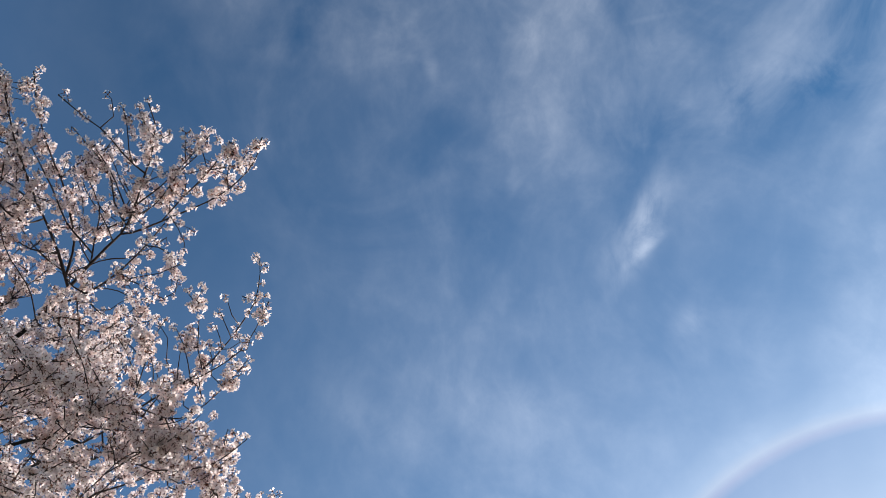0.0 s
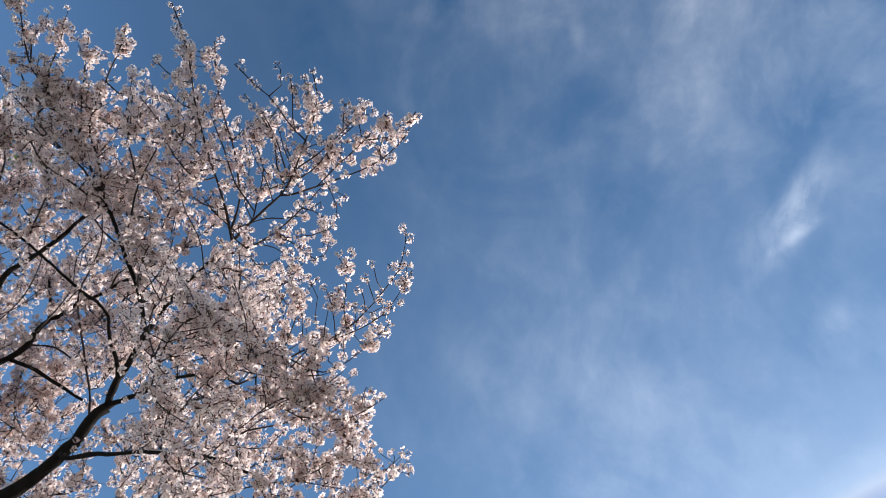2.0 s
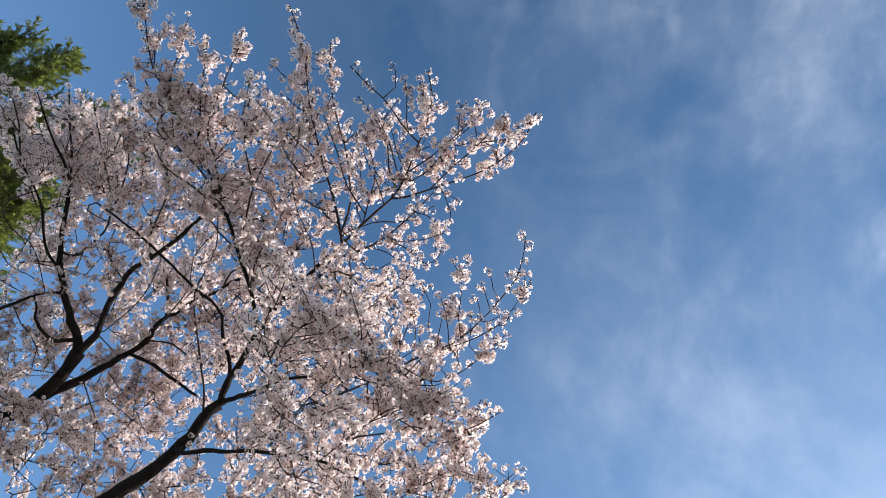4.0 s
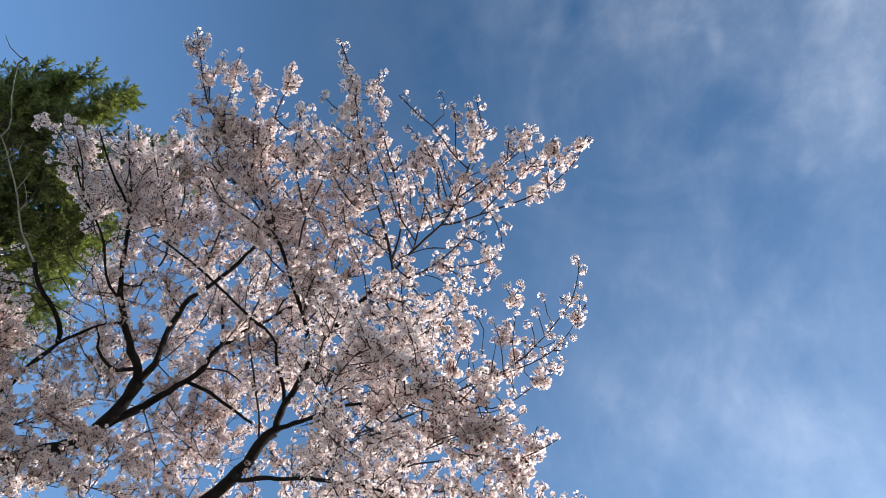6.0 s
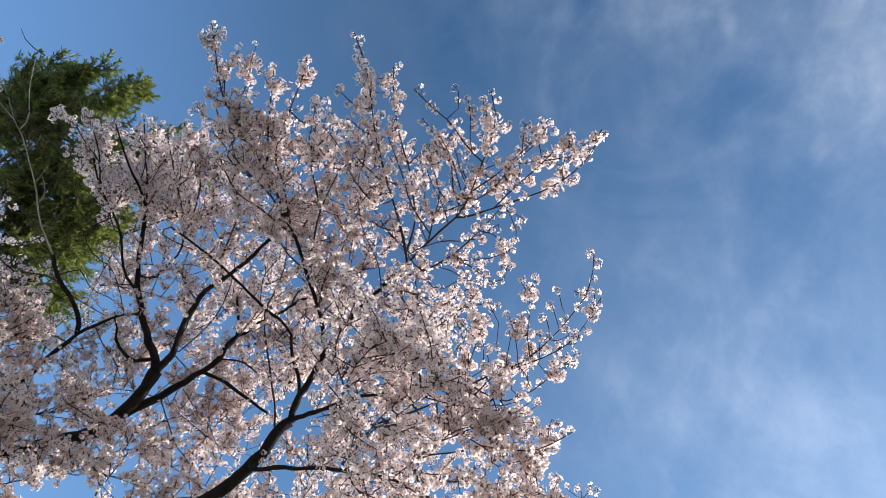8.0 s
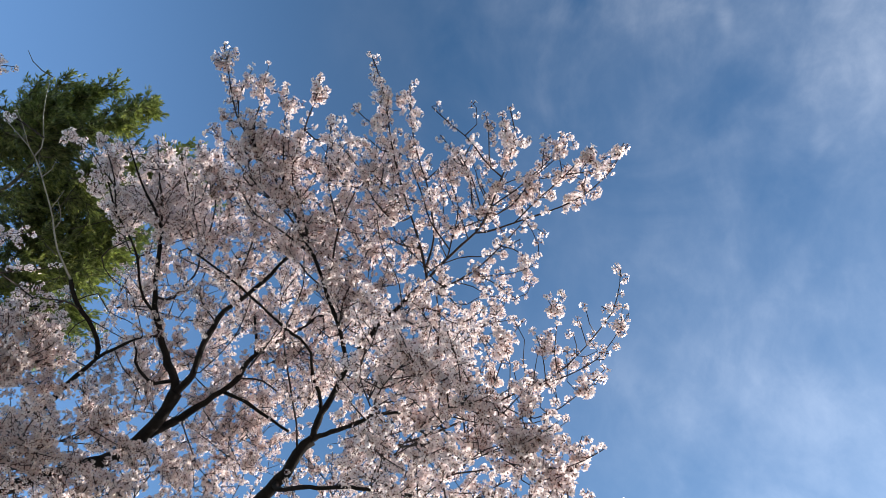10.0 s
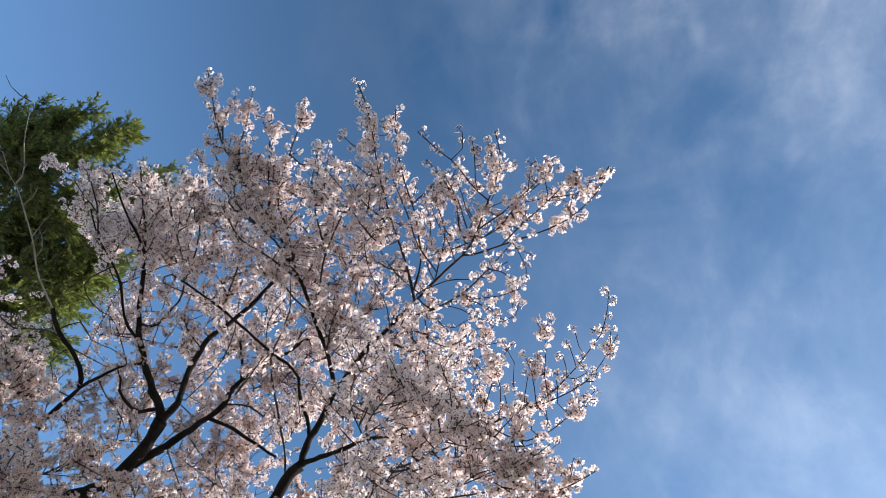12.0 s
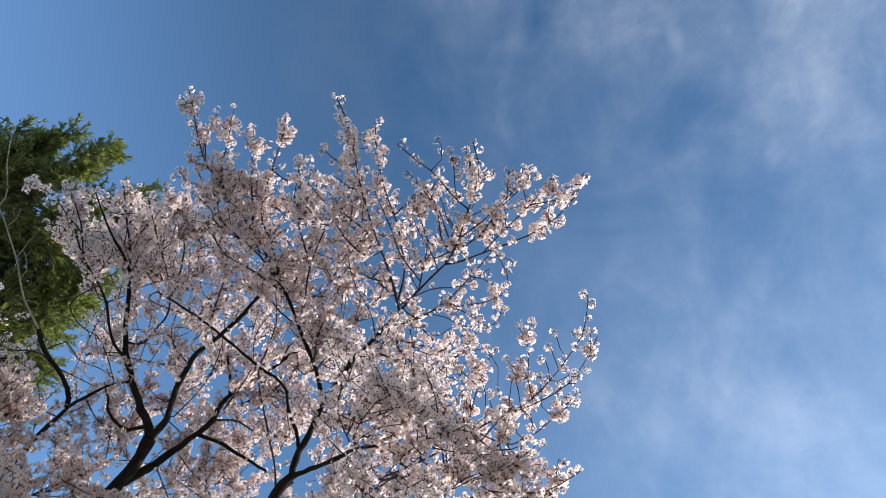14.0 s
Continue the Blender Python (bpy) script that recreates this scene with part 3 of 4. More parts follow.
branch([(0.04, 1.59, 5.74), (-0.00, 1.44, 5.76), (-0.03, 1.30, 5.77), (-0.06, 1.21, 5.78)], 0.0045, 0.0026, 0.8, 0.11)
branch([(-0.14, 1.39, 5.83), (-0.11, 1.29, 5.81), (-0.13, 1.17, 5.79)], 0.0038, 0.0023, 0.4, 0.06)
branch([(0.04, 1.96, 5.79), (-0.04, 1.82, 5.82), (-0.09, 1.64, 5.84), (-0.21, 1.50, 5.83), (-0.32, 1.39, 5.82)], 0.0055, 0.0027, 0.75, 0.16)
branch([(-0.13, 2.27, 5.87), (-0.13, 2.13, 5.88), (-0.12, 1.91, 5.89), (-0.20, 1.72, 5.88), (-0.26, 1.57, 5.87)], 0.0057, 0.0028, 0.8, 0.17)
branch([(0.12, 1.32, 5.63), (0.06, 1.24, 5.66), (0.03, 1.17, 5.68)], 0.0036, 0.0023, 0.8, 0.08)
branch([(0.11, 1.34, 5.62), (0.19, 1.31, 5.59), (0.21, 1.25, 5.59)], 0.0036, 0.0023, 0.8, 0.07)
branch([(-0.36, 2.66, 5.86), (-0.18, 2.48, 5.75), (-0.01, 2.27, 5.63), (0.08, 2.13, 5.57), (0.16, 1.99, 5.57), (0.24, 1.84, 5.56), (0.29, 1.73, 5.55)], 0.0094, 0.0029, 0.45, 0.13)
branch([(-0.01, 2.27, 5.63), (0.16, 2.16, 5.54), (0.29, 2.07, 5.47), (0.39, 1.97, 5.42)], 0.0047, 0.0023, 0.5, 0.11)
branch([(0.09, 2.19, 5.56), (0.20, 2.18, 5.49), (0.31, 2.20, 5.38), (0.39, 2.13, 5.36), (0.39, 2.05, 5.37)], 0.0046, 0.0023, 0.55, 0.08)
branch([(0.16, 1.98, 5.55), (0.24, 1.93, 5.53), (0.33, 1.94, 5.47), (0.37, 1.98, 5.41)], 0.0045, 0.0023, 0.8, 0.09)
branch([(0.29, 1.73, 5.55), (0.35, 1.78, 5.48), (0.40, 1.84, 5.40), (0.40, 1.88, 5.34)], 0.0029, 0.0022, 0.12, 0.03)
branch([(-0.11, 2.38, 5.68), (-0.06, 2.42, 5.57), (0.02, 2.41, 5.51), (0.10, 2.31, 5.48)], 0.0048, 0.0025, 0.6, 0.12)
branch([(-0.22, 2.49, 5.73), (-0.12, 2.54, 5.58), (0.01, 2.53, 5.47), (0.13, 2.38, 5.43), (0.21, 2.25, 5.39)], 0.0049, 0.0024, 0.6, 0.12)
branch([(-0.07, 2.69, 5.35), (0.06, 2.54, 5.30), (0.17, 2.35, 5.25), (0.30, 2.22, 5.16)], 0.0055, 0.0023, 0.6, 0.14)
branch([(0.17, 2.38, 5.31), (0.23, 2.29, 5.30), (0.26, 2.20, 5.30)], 0.0038, 0.0023, 0.5, 0.07)
branch([(-0.27, 2.53, 5.59), (-0.13, 2.57, 5.43), (-0.00, 2.60, 5.26), (0.11, 2.59, 5.16)], 0.0064, 0.0027, 0.8, 0.18)
# the sprig that stands out lowest, and its side shoots
limb([(-0.25, 3.10, 4.86), (0.01, 2.91, 4.87), (0.19, 2.75, 4.87), (0.31, 2.61, 4.87), (0.42, 2.49, 4.86), (0.51, 2.40, 4.85), (0.62, 2.27, 4.85), (0.68, 2.16, 4.86), (0.74, 2.02, 4.88), (0.79, 1.89, 4.89), (0.79, 1.74, 4.91), (0.77, 1.63, 4.93)], 0.0092, 0.0023, 0.36, 0.06)
branch([(0.46, 2.44, 4.85), (0.62, 2.30, 4.81), (0.74, 2.16, 4.79), (0.80, 2.03, 4.79), (0.83, 1.91, 4.80), (0.85, 1.81, 4.81)], 0.0045, 0.0021, 0.5, 0.06)
branch([(0.30, 2.64, 4.84), (0.46, 2.59, 4.76), (0.54, 2.54, 4.73), (0.64, 2.43, 4.72), (0.73, 2.28, 4.72), (0.80, 2.14, 4.73)], 0.0046, 0.0021, 0.36, 0.05)
branch([(0.57, 2.29, 4.81), (0.54, 2.17, 4.86), (0.53, 2.06, 4.91), (0.50, 1.97, 4.95), (0.44, 1.91, 4.97)], 0.0034, 0.0020, 0.75, 0.06)
branch([(0.53, 2.36, 4.83), (0.48, 2.21, 4.88), (0.42, 2.11, 4.91)], 0.0035, 0.0020, 0.7, 0.06)
branch([(0.47, 2.40, 4.81), (0.46, 2.31, 4.85), (0.46, 2.22, 4.89)], 0.0030, 0.0020, 0.3, 0.05)
branch([(0.68, 2.14, 4.83), (0.64, 2.08, 4.85), (0.61, 2.03, 4.86)], 0.0030, 0.0020, 0.5, 0.05)
branch([(0.73, 2.00, 4.84), (0.68, 1.95, 4.86), (0.64, 1.87, 4.89)], 0.0029, 0.0020, 0.25, 0.04)
branch([(0.70, 2.06, 4.81), (0.65, 1.99, 4.84), (0.62, 1.94, 4.85)], 0.0029, 0.0020, 0.2, 0.04)
branch([(0.78, 1.87, 4.85), (0.74, 1.84, 4.85), (0.71, 1.82, 4.84)], 0.0026, 0.0018, 0.4, 0.04)
branch([(0.61, 2.25, 4.83), (0.61, 2.18, 4.84), (0.61, 2.14, 4.84)], 0.0030, 0.0020, 0.6, 0.05)
branch([(0.73, 2.13, 4.76), (0.79, 2.08, 4.74), (0.79, 2.03, 4.75)], 0.0029, 0.0020, 0.5, 0.05)
branch([(0.73, 2.27, 4.72), (0.75, 2.22, 4.71), (0.77, 2.21, 4.68)], 0.0027, 0.0019, 0.3, 0.04)
branch([(0.54, 2.51, 4.70), (0.51, 2.45, 4.72), (0.51, 2.40, 4.74)], 0.0028, 0.0019, 0.5, 0.05)
branch([(0.60, 2.44, 4.68), (0.60, 2.39, 4.72), (0.58, 2.34, 4.77)], 0.0027, 0.0019, 0.5, 0.05)
branch([(0.23, 2.64, 4.98), (0.29, 2.44, 5.02), (0.32, 2.26, 5.06), (0.36, 2.15, 5.07)], 0.0044, 0.0022, 0.6, 0.09)
branch([(0.36, 2.58, 4.88), (0.34, 2.41, 4.97), (0.27, 2.28, 5.03), (0.20, 2.17, 5.08)], 0.0040, 0.0021, 0.6, 0.09)
branch([(0.42, 2.51, 4.86), (0.43, 2.40, 4.91), (0.40, 2.33, 4.94)], 0.0031, 0.0021, 0.35, 0.06)
branch([(0.22, 2.74, 4.90), (0.25, 2.56, 4.99), (0.20, 2.41, 5.07), (0.13, 2.33, 5.11)], 0.0044, 0.0023, 0.5, 0.11)
branch([(0.41, 2.52, 4.86), (0.43, 2.54, 4.80), (0.42, 2.55, 4.76)], 0.0028, 0.0020, 0.4, 0.04)
branch([(0.17, 2.38, 5.31), (0.22, 2.45, 5.19), (0.31, 2.46, 5.11)], 0.0038, 0.0022, 0.6, 0.1)
branch([(0.10, 3.26, 4.83), (0.29, 3.07, 4.76), (0.47, 2.88, 4.66), (0.59, 2.78, 4.58), (0.72, 2.66, 4.51), (0.79, 2.55, 4.48), (0.85, 2.45, 4.46)], 0.0071, 0.0024, 0.55, 0.08)
branch([(0.80, 2.61, 4.53), (0.76, 2.57, 4.56), (0.73, 2.52, 4.59), (0.76, 2.50, 4.59)], 0.0030, 0.0020, 0.8, 0.05)
branch([(0.84, 2.55, 4.51), (0.82, 2.52, 4.54), (0.79, 2.50, 4.57)], 0.0027, 0.0019, 0.8, 0.05)
branch([(0.52, 2.71, 4.74), (0.61, 2.63, 4.71), (0.64, 2.55, 4.71)], 0.0036, 0.0021, 0.9, 0.09)
branch([(0.60, 2.82, 4.61), (0.66, 2.70, 4.63), (0.69, 2.61, 4.64)], 0.0036, 0.0021, 0.6, 0.08)
branch([(0.54, 2.98, 4.61), (0.62, 2.89, 4.60), (0.72, 2.79, 4.56), (0.79, 2.67, 4.56)], 0.0044, 0.0021, 1.1, 0.1)
# the dense lobe of blossom that hangs nearest
spread([(-0.41, 2.96, 4.72), (-0.40, 2.65, 4.73), (-0.32, 2.44, 4.74), (-0.20, 2.28, 4.78)], 10, 0.42, (0.23, -0.74, -0.00), 0.61, 0.17)
spread([(-0.34, 3.27, 4.68), (-0.18, 2.84, 4.66), (0.03, 2.53, 4.66), (0.24, 2.49, 4.58)], 11, 0.42, (0.53, -0.54, -0.05), 0.61, 0.17)
spread([(-0.17, 3.44, 4.64), (0.11, 3.00, 4.62), (0.31, 2.68, 4.58), (0.51, 2.58, 4.44)], 10, 0.36, (0.49, -0.47, -0.04), 0.56, 0.14)
spread([(-0.52, 2.70, 4.95), (-0.51, 2.50, 4.98), (-0.36, 2.35, 4.98)], 5, 0.26, (0.17, -0.80, 0.08), 0.61, 0.16)
spread([(-0.37, 3.79, 4.32), (-0.14, 3.52, 4.45), (0.16, 3.33, 4.46), (0.47, 3.14, 4.42), (0.77, 3.00, 4.29)], 9, 0.4, (0.36, -0.58, 0.02), 0.56, 0.16)
spread([(-0.22, 3.79, 4.17), (0.12, 3.58, 4.25), (0.47, 3.37, 4.28), (0.77, 3.22, 4.20)], 8, 0.4, (0.32, -0.51, 0.04), 0.56, 0.16)
spread([(-0.55, 4.05, 5.44), (-0.36, 3.73, 5.64), (-0.16, 3.45, 5.76), (0.07, 3.26, 5.79)], 10, 0.4, (0.19, -0.52, 0.39), 0.72, 0.2)
spread([(-0.11, 3.97, 5.25), (0.17, 3.69, 5.39), (0.37, 3.44, 5.47), (0.48, 3.37, 5.37)], 9, 0.4, (0.30, -0.45, 0.35), 0.72, 0.2)
spread([(-0.52, 3.56, 5.92), (-0.30, 3.27, 5.98), (-0.10, 3.08, 5.93)], 8, 0.34, (0.07, -0.59, 0.43), 0.72, 0.18)
spread([(0.32, 3.39, 4.38), (0.56, 3.14, 4.48), (0.72, 2.96, 4.49), (0.87, 2.89, 4.39)], 8, 0.3, (0.27, -0.45, 0.13), 0.53, 0.13)
spread([(0.61, 3.41, 4.31), (0.81, 3.17, 4.32), (0.96, 2.99, 4.25)], 6, 0.3, (0.22, -0.44, 0.12), 0.53, 0.13)
spread([(-1.12, 5.06, 5.31), (-0.75, 4.77, 5.44), (-0.24, 4.59, 5.43), (0.21, 4.45, 5.30)], 14, 0.4, (0.01, -0.40, 0.33), 0.75, 0.24)
# the shaded middle of the crown
spread([(-1.71, 2.13, 6.25), (-1.48, 2.26, 6.22), (-1.21, 2.38, 6.19), (-0.95, 2.41, 6.18)], 9, 0.4, (-0.32, -0.48, 0.48), 0.78, 0.2)
spread([(-1.76, 2.06, 6.39), (-1.61, 1.96, 6.44), (-1.39, 2.01, 6.44), (-1.20, 2.10, 6.41)], 9, 0.3, (-0.24, -0.63, 0.45), 1, 0.16)
spread([(-0.96, 1.88, 5.99), (-0.80, 1.92, 5.97), (-0.66, 1.82, 5.99), (-0.60, 1.69, 6.01)], 6, 0.3, (-0.15, -0.65, 0.46), 0.6, 0.14)
spread([(-0.84, 2.55, 6.12), (-0.70, 2.28, 6.12), (-0.60, 2.06, 6.07)], 8, 0.38, (-0.15, -0.65, 0.46), 0.8, 0.2)
spread([(-0.86, 2.93, 5.99), (-0.66, 2.76, 5.95), (-0.48, 2.52, 5.94)], 7, 0.36, (-0.05, -0.66, 0.47), 0.8, 0.2)
spread([(-2.83, 3.07, 6.59), (-2.71, 2.84, 6.71), (-2.55, 2.68, 6.79), (-2.39, 2.53, 6.86)], 10, 0.36, (-0.24, -0.63, 0.45), 0.62, 0.17)
spread([(-2.75, 3.25, 6.65), (-2.39, 3.06, 6.74), (-2.06, 2.94, 6.76)], 8, 0.4, (-0.15, -0.65, 0.46), 0.75, 0.22)
spread([(-2.24, 2.65, 6.62), (-2.06, 2.52, 6.64), (-1.85, 2.55, 6.58), (-1.67, 2.66, 6.46)], 9, 0.35, (-0.15, -0.65, 0.46), 0.9, 0.22)
spread([(-1.81, 2.96, 6.48), (-1.55, 2.82, 6.52), (-1.24, 2.91, 6.42), (-0.95, 2.91, 6.35)], 9, 0.35, (-0.15, -0.65, 0.46), 0.9, 0.24)
# farther boughs behind the limbs
spread([(-2.98, 3.83, 6.64), (-2.66, 3.65, 6.85), (-2.26, 3.71, 6.90), (-1.84, 3.93, 6.79)], 11, 0.5, (0.07, -0.50, 0.60), 0.72, 0.28)
spread([(-2.27, 4.21, 6.53), (-1.97, 4.03, 6.71), (-1.64, 3.74, 6.95), (-1.27, 3.51, 7.12)], 13, 0.5, (0.17, -0.56, 0.52), 0.78, 0.28)
spread([(-1.86, 4.86, 5.89), (-1.65, 4.66, 6.14), (-1.48, 4.43, 6.37), (-1.39, 4.22, 6.55)], 9, 0.45, (-0.01, -0.44, 0.46), 0.7, 0.26)
spread([(-2.71, 4.32, 6.37), (-2.45, 4.17, 6.59), (-2.07, 4.32, 6.56), (-1.68, 4.47, 6.52)], 11, 0.45, (-0.01, -0.44, 0.46), 0.8, 0.24)
spread([(-2.96, 4.61, 5.76), (-2.76, 4.49, 5.96), (-2.54, 4.29, 6.23), (-2.28, 4.15, 6.44)], 8, 0.4, (-0.01, -0.44, 0.46), 0.6, 0.28)
spread([(-2.36, 4.89, 5.79), (-2.12, 4.68, 6.04), (-1.76, 4.62, 6.15), (-1.34, 4.68, 6.11)], 7, 0.45, (0.01, -0.40, 0.33), 0.65, 0.24)
spread([(-2.36, 5.00, 5.30), (-1.95, 4.90, 5.42), (-1.41, 4.86, 5.45), (-0.88, 4.71, 5.56)], 11, 0.45, (0.01, -0.40, 0.33), 0.75, 0.24)
spread([(-0.74, 4.80, 5.78), (-0.61, 4.54, 5.95), (-0.46, 4.29, 6.07)], 10, 0.4, (0.11, -0.42, 0.34), 1, 0.24)
spread([(-1.52, 4.10, 6.61), (-1.14, 3.81, 6.67), (-0.75, 3.58, 6.65)], 11, 0.4, (-0.03, -0.58, 0.42), 0.9, 0.28)
spread([(-1.24, 4.61, 6.49), (-1.03, 4.24, 6.60), (-0.74, 4.17, 6.43)], 9, 0.4, (-0.01, -0.49, 0.37), 0.9, 0.28)
spread([(-2.56, 4.33, 5.95), (-2.19, 4.43, 6.06), (-1.80, 4.65, 6.02), (-1.39, 4.86, 5.95)], 11, 0.5, (0.09, -0.51, 0.38), 0.78, 0.28)
spread([(-2.53, 4.83, 5.58), (-2.22, 4.81, 5.79), (-1.77, 5.00, 5.79), (-1.30, 5.18, 5.77)], 10, 0.5, (0.09, -0.51, 0.38), 0.7, 0.26)
spread([(-2.28, 5.02, 5.15), (-1.96, 4.97, 5.29), (-1.45, 5.07, 5.29), (-0.97, 5.04, 5.38)], 10, 0.45, (0.09, -0.51, 0.38), 0.7, 0.26)
# masses over the limb on the far side
spread([(-3.37, 3.82, 5.31), (-3.18, 3.71, 5.42), (-2.98, 3.59, 5.53), (-2.77, 3.50, 5.61)], 11, 0.38, (0.20, -0.58, 0.08), 1.1, 0.22)
spread([(-3.11, 4.09, 4.87), (-2.89, 4.00, 5.04), (-2.64, 3.95, 5.17), (-2.33, 3.93, 5.29)], 18, 0.4, (0.11, -0.56, 0.07), 1.1, 0.22)
spread([(-3.51, 3.63, 5.55), (-3.28, 3.51, 5.61), (-3.04, 3.39, 5.66)], 6, 0.34, (0.30, -0.55, 0.18), 1, 0.2)
spread([(-2.99, 4.25, 4.56), (-2.69, 4.28, 4.79), (-2.34, 4.29, 5.02), (-2.01, 4.29, 5.21)], 16, 0.4, (0.11, -0.56, 0.07), 1.1, 0.22)
branch([(-3.61, 1.74, 6.13), (-3.43, 1.62, 6.12), (-3.32, 1.57, 6.11), (-3.23, 1.56, 6.09)], 0.0060, 0.0031, 0.5, 0.06)
branch([(-3.23, 2.70, 5.48), (-3.13, 2.61, 5.51), (-3.04, 2.55, 5.53), (-2.95, 2.48, 5.55)], 0.0057, 0.0029, 0.8, 0.08)
branch([(-3.50, 3.44, 5.58), (-3.31, 3.32, 5.70), (-3.14, 3.28, 5.77), (-2.98, 3.28, 5.80)], 0.0085, 0.0041, 0.5, 0.16)
branch([(-3.52, 3.11, 5.68), (-3.33, 3.03, 5.78), (-3.12, 3.01, 5.86), (-2.96, 2.95, 5.92)], 0.0062, 0.0032, 0.35, 0.12)
spread([(-0.49, 2.71, 4.81), (-0.36, 2.46, 4.86), (-0.20, 2.36, 4.78)], 4, 0.3, (0.19, -0.71, 0.04), 0.59, 0.15)
spread([(-0.03, 2.48, 4.88), (0.17, 2.49, 4.79), (0.38, 2.54, 4.65), (0.59, 2.58, 4.50)], 11, 0.26, (0.25, -0.58, 0.08), 0.53, 0.13)
spread([(0.18, 2.87, 4.78), (0.38, 2.83, 4.65), (0.56, 2.80, 4.50)], 6, 0.26, (0.32, -0.46, 0.13), 0.53, 0.13)
spread([(-0.02, 4.29, 5.24), (0.26, 3.97, 5.30), (0.56, 3.74, 5.22), (0.82, 3.61, 5.02)], 10, 0.36, (0.11, -0.42, 0.34), 0.75, 0.2)
spread([(-0.54, 3.75, 6.02), (-0.29, 3.54, 6.00), (0.00, 3.50, 5.83), (0.29, 3.47, 5.63)], 8, 0.34, (0.09, -0.51, 0.38), 0.7, 0.18)
branch([(0.61, 2.25, 4.83), (0.64, 2.30, 4.75), (0.69, 2.30, 4.70)], 0.0027, 0.0019, 0.4, 0.05)
branch([(0.65, 2.17, 4.81), (0.71, 2.12, 4.79), (0.75, 2.07, 4.79)], 0.0027, 0.0019, 0.5, 0.05)
branch([(0.51, 2.37, 4.82), (0.58, 2.37, 4.77), (0.60, 2.39, 4.72)], 0.0028, 0.0019, 0.4, 0.05)
branch([(0.42, 2.50, 4.87), (0.38, 2.44, 4.89), (0.35, 2.38, 4.92)], 0.0028, 0.0020, 0.4, 0.05)
# fine shoots, nearly bare
branch([(-2.86, 3.08, 6.30), (-2.76, 3.25, 6.25), (-2.64, 3.34, 6.27), (-2.55, 3.50, 6.21), (-2.47, 3.67, 6.13)], 0.0055, 0.0038, 0.1, 0.08)
branch([(-2.83, 3.33, 6.14), (-2.73, 3.47, 6.11), (-2.57, 3.56, 6.15), (-2.48, 3.65, 6.15)], 0.0051, 0.0034, 0.1, 0.08)
branch([(-2.86, 3.48, 6.00), (-2.71, 3.57, 6.02), (-2.58, 3.64, 6.03)], 0.0051, 0.0032, 0.1, 0.06)
branch([(-2.61, 3.72, 5.94), (-2.52, 3.84, 5.89), (-2.44, 3.91, 5.87), (-2.35, 4.03, 5.80)], 0.0055, 0.0032, 0.15, 0.08)
branch([(-2.94, 3.54, 5.90), (-2.91, 3.63, 5.85), (-2.89, 3.71, 5.78)], 0.0047, 0.0030, 0.2, 0.06)
branch([(-2.32, 3.04, 6.47), (-2.06, 3.08, 6.40), (-1.86, 3.09, 6.36), (-1.69, 3.14, 6.27)], 0.0054, 0.0036, 0.1, 0.08)
branch([(-0.14, 2.33, 5.95), (-0.23, 2.14, 5.94), (-0.22, 1.92, 5.94), (-0.29, 1.71, 5.91)], 0.0043, 0.0025, 0.14, 0.07)
branch([(-0.03, 2.13, 5.88), (-0.10, 1.96, 5.90), (-0.20, 1.83, 5.91), (-0.25, 1.72, 5.91)], 0.0042, 0.0025, 0.14, 0.07)
branch([(0.04, 1.99, 5.84), (0.14, 1.84, 5.80), (0.20, 1.74, 5.76), (0.27, 1.60, 5.72)], 0.0038, 0.0023, 0.16, 0.06)
branch([(-0.24, 2.48, 5.92), (-0.36, 2.34, 5.93), (-0.48, 2.23, 5.93), (-0.57, 2.10, 5.94)], 0.0044, 0.0026, 0.14, 0.07)
branch([(0.08, 1.82, 5.81), (-0.01, 1.69, 5.80), (-0.06, 1.57, 5.79), (-0.10, 1.50, 5.78)], 0.0037, 0.0023, 0.14, 0.06)
branch([(-0.18, 2.47, 5.75), (-0.08, 2.37, 5.70), (0.05, 2.31, 5.62), (0.18, 2.28, 5.49), (0.30, 2.22, 5.40)], 0.0039, 0.0023, 0.12, 0.06)
branch([(-0.74, 3.00, 5.84), (-0.68, 2.82, 5.89), (-0.65, 2.64, 5.93), (-0.65, 2.47, 5.96)], 0.0046, 0.0027, 0.12, 0.08)
branch([(0.43, 2.28, 4.97), (0.38, 2.21, 5.03), (0.32, 2.17, 5.07)], 0.0028, 0.0020, 0.15, 0.05)
spread([(-1.11, 1.86, 6.20), (-0.99, 1.94, 6.13), (-0.92, 1.80, 6.14)], 6, 0.28, (-0.05, -0.66, 0.47), 0.8, 0.14)
spread([(-0.73, 1.89, 6.02), (-0.64, 1.70, 6.01), (-0.62, 1.52, 5.97)], 5, 0.26, (-0.23, -0.55, 0.40), 0.5, 0.12)
spread([(-0.35, 1.79, 5.99), (-0.23, 1.60, 5.96), (-0.08, 1.53, 5.88)], 5, 0.26, (-0.15, -0.65, 0.46), 0.5, 0.12)
spread([(-0.03, 2.02, 5.88), (0.04, 1.79, 5.87), (0.16, 1.66, 5.81)], 4, 0.2, (-0.03, -0.58, 0.42), 0.5, 0.08)
branch([(0.11, 1.65, 5.82), (0.23, 1.53, 5.73), (0.32, 1.49, 5.64), (0.40, 1.42, 5.56)], 0.0037, 0.0022, 0.45, 0.05)
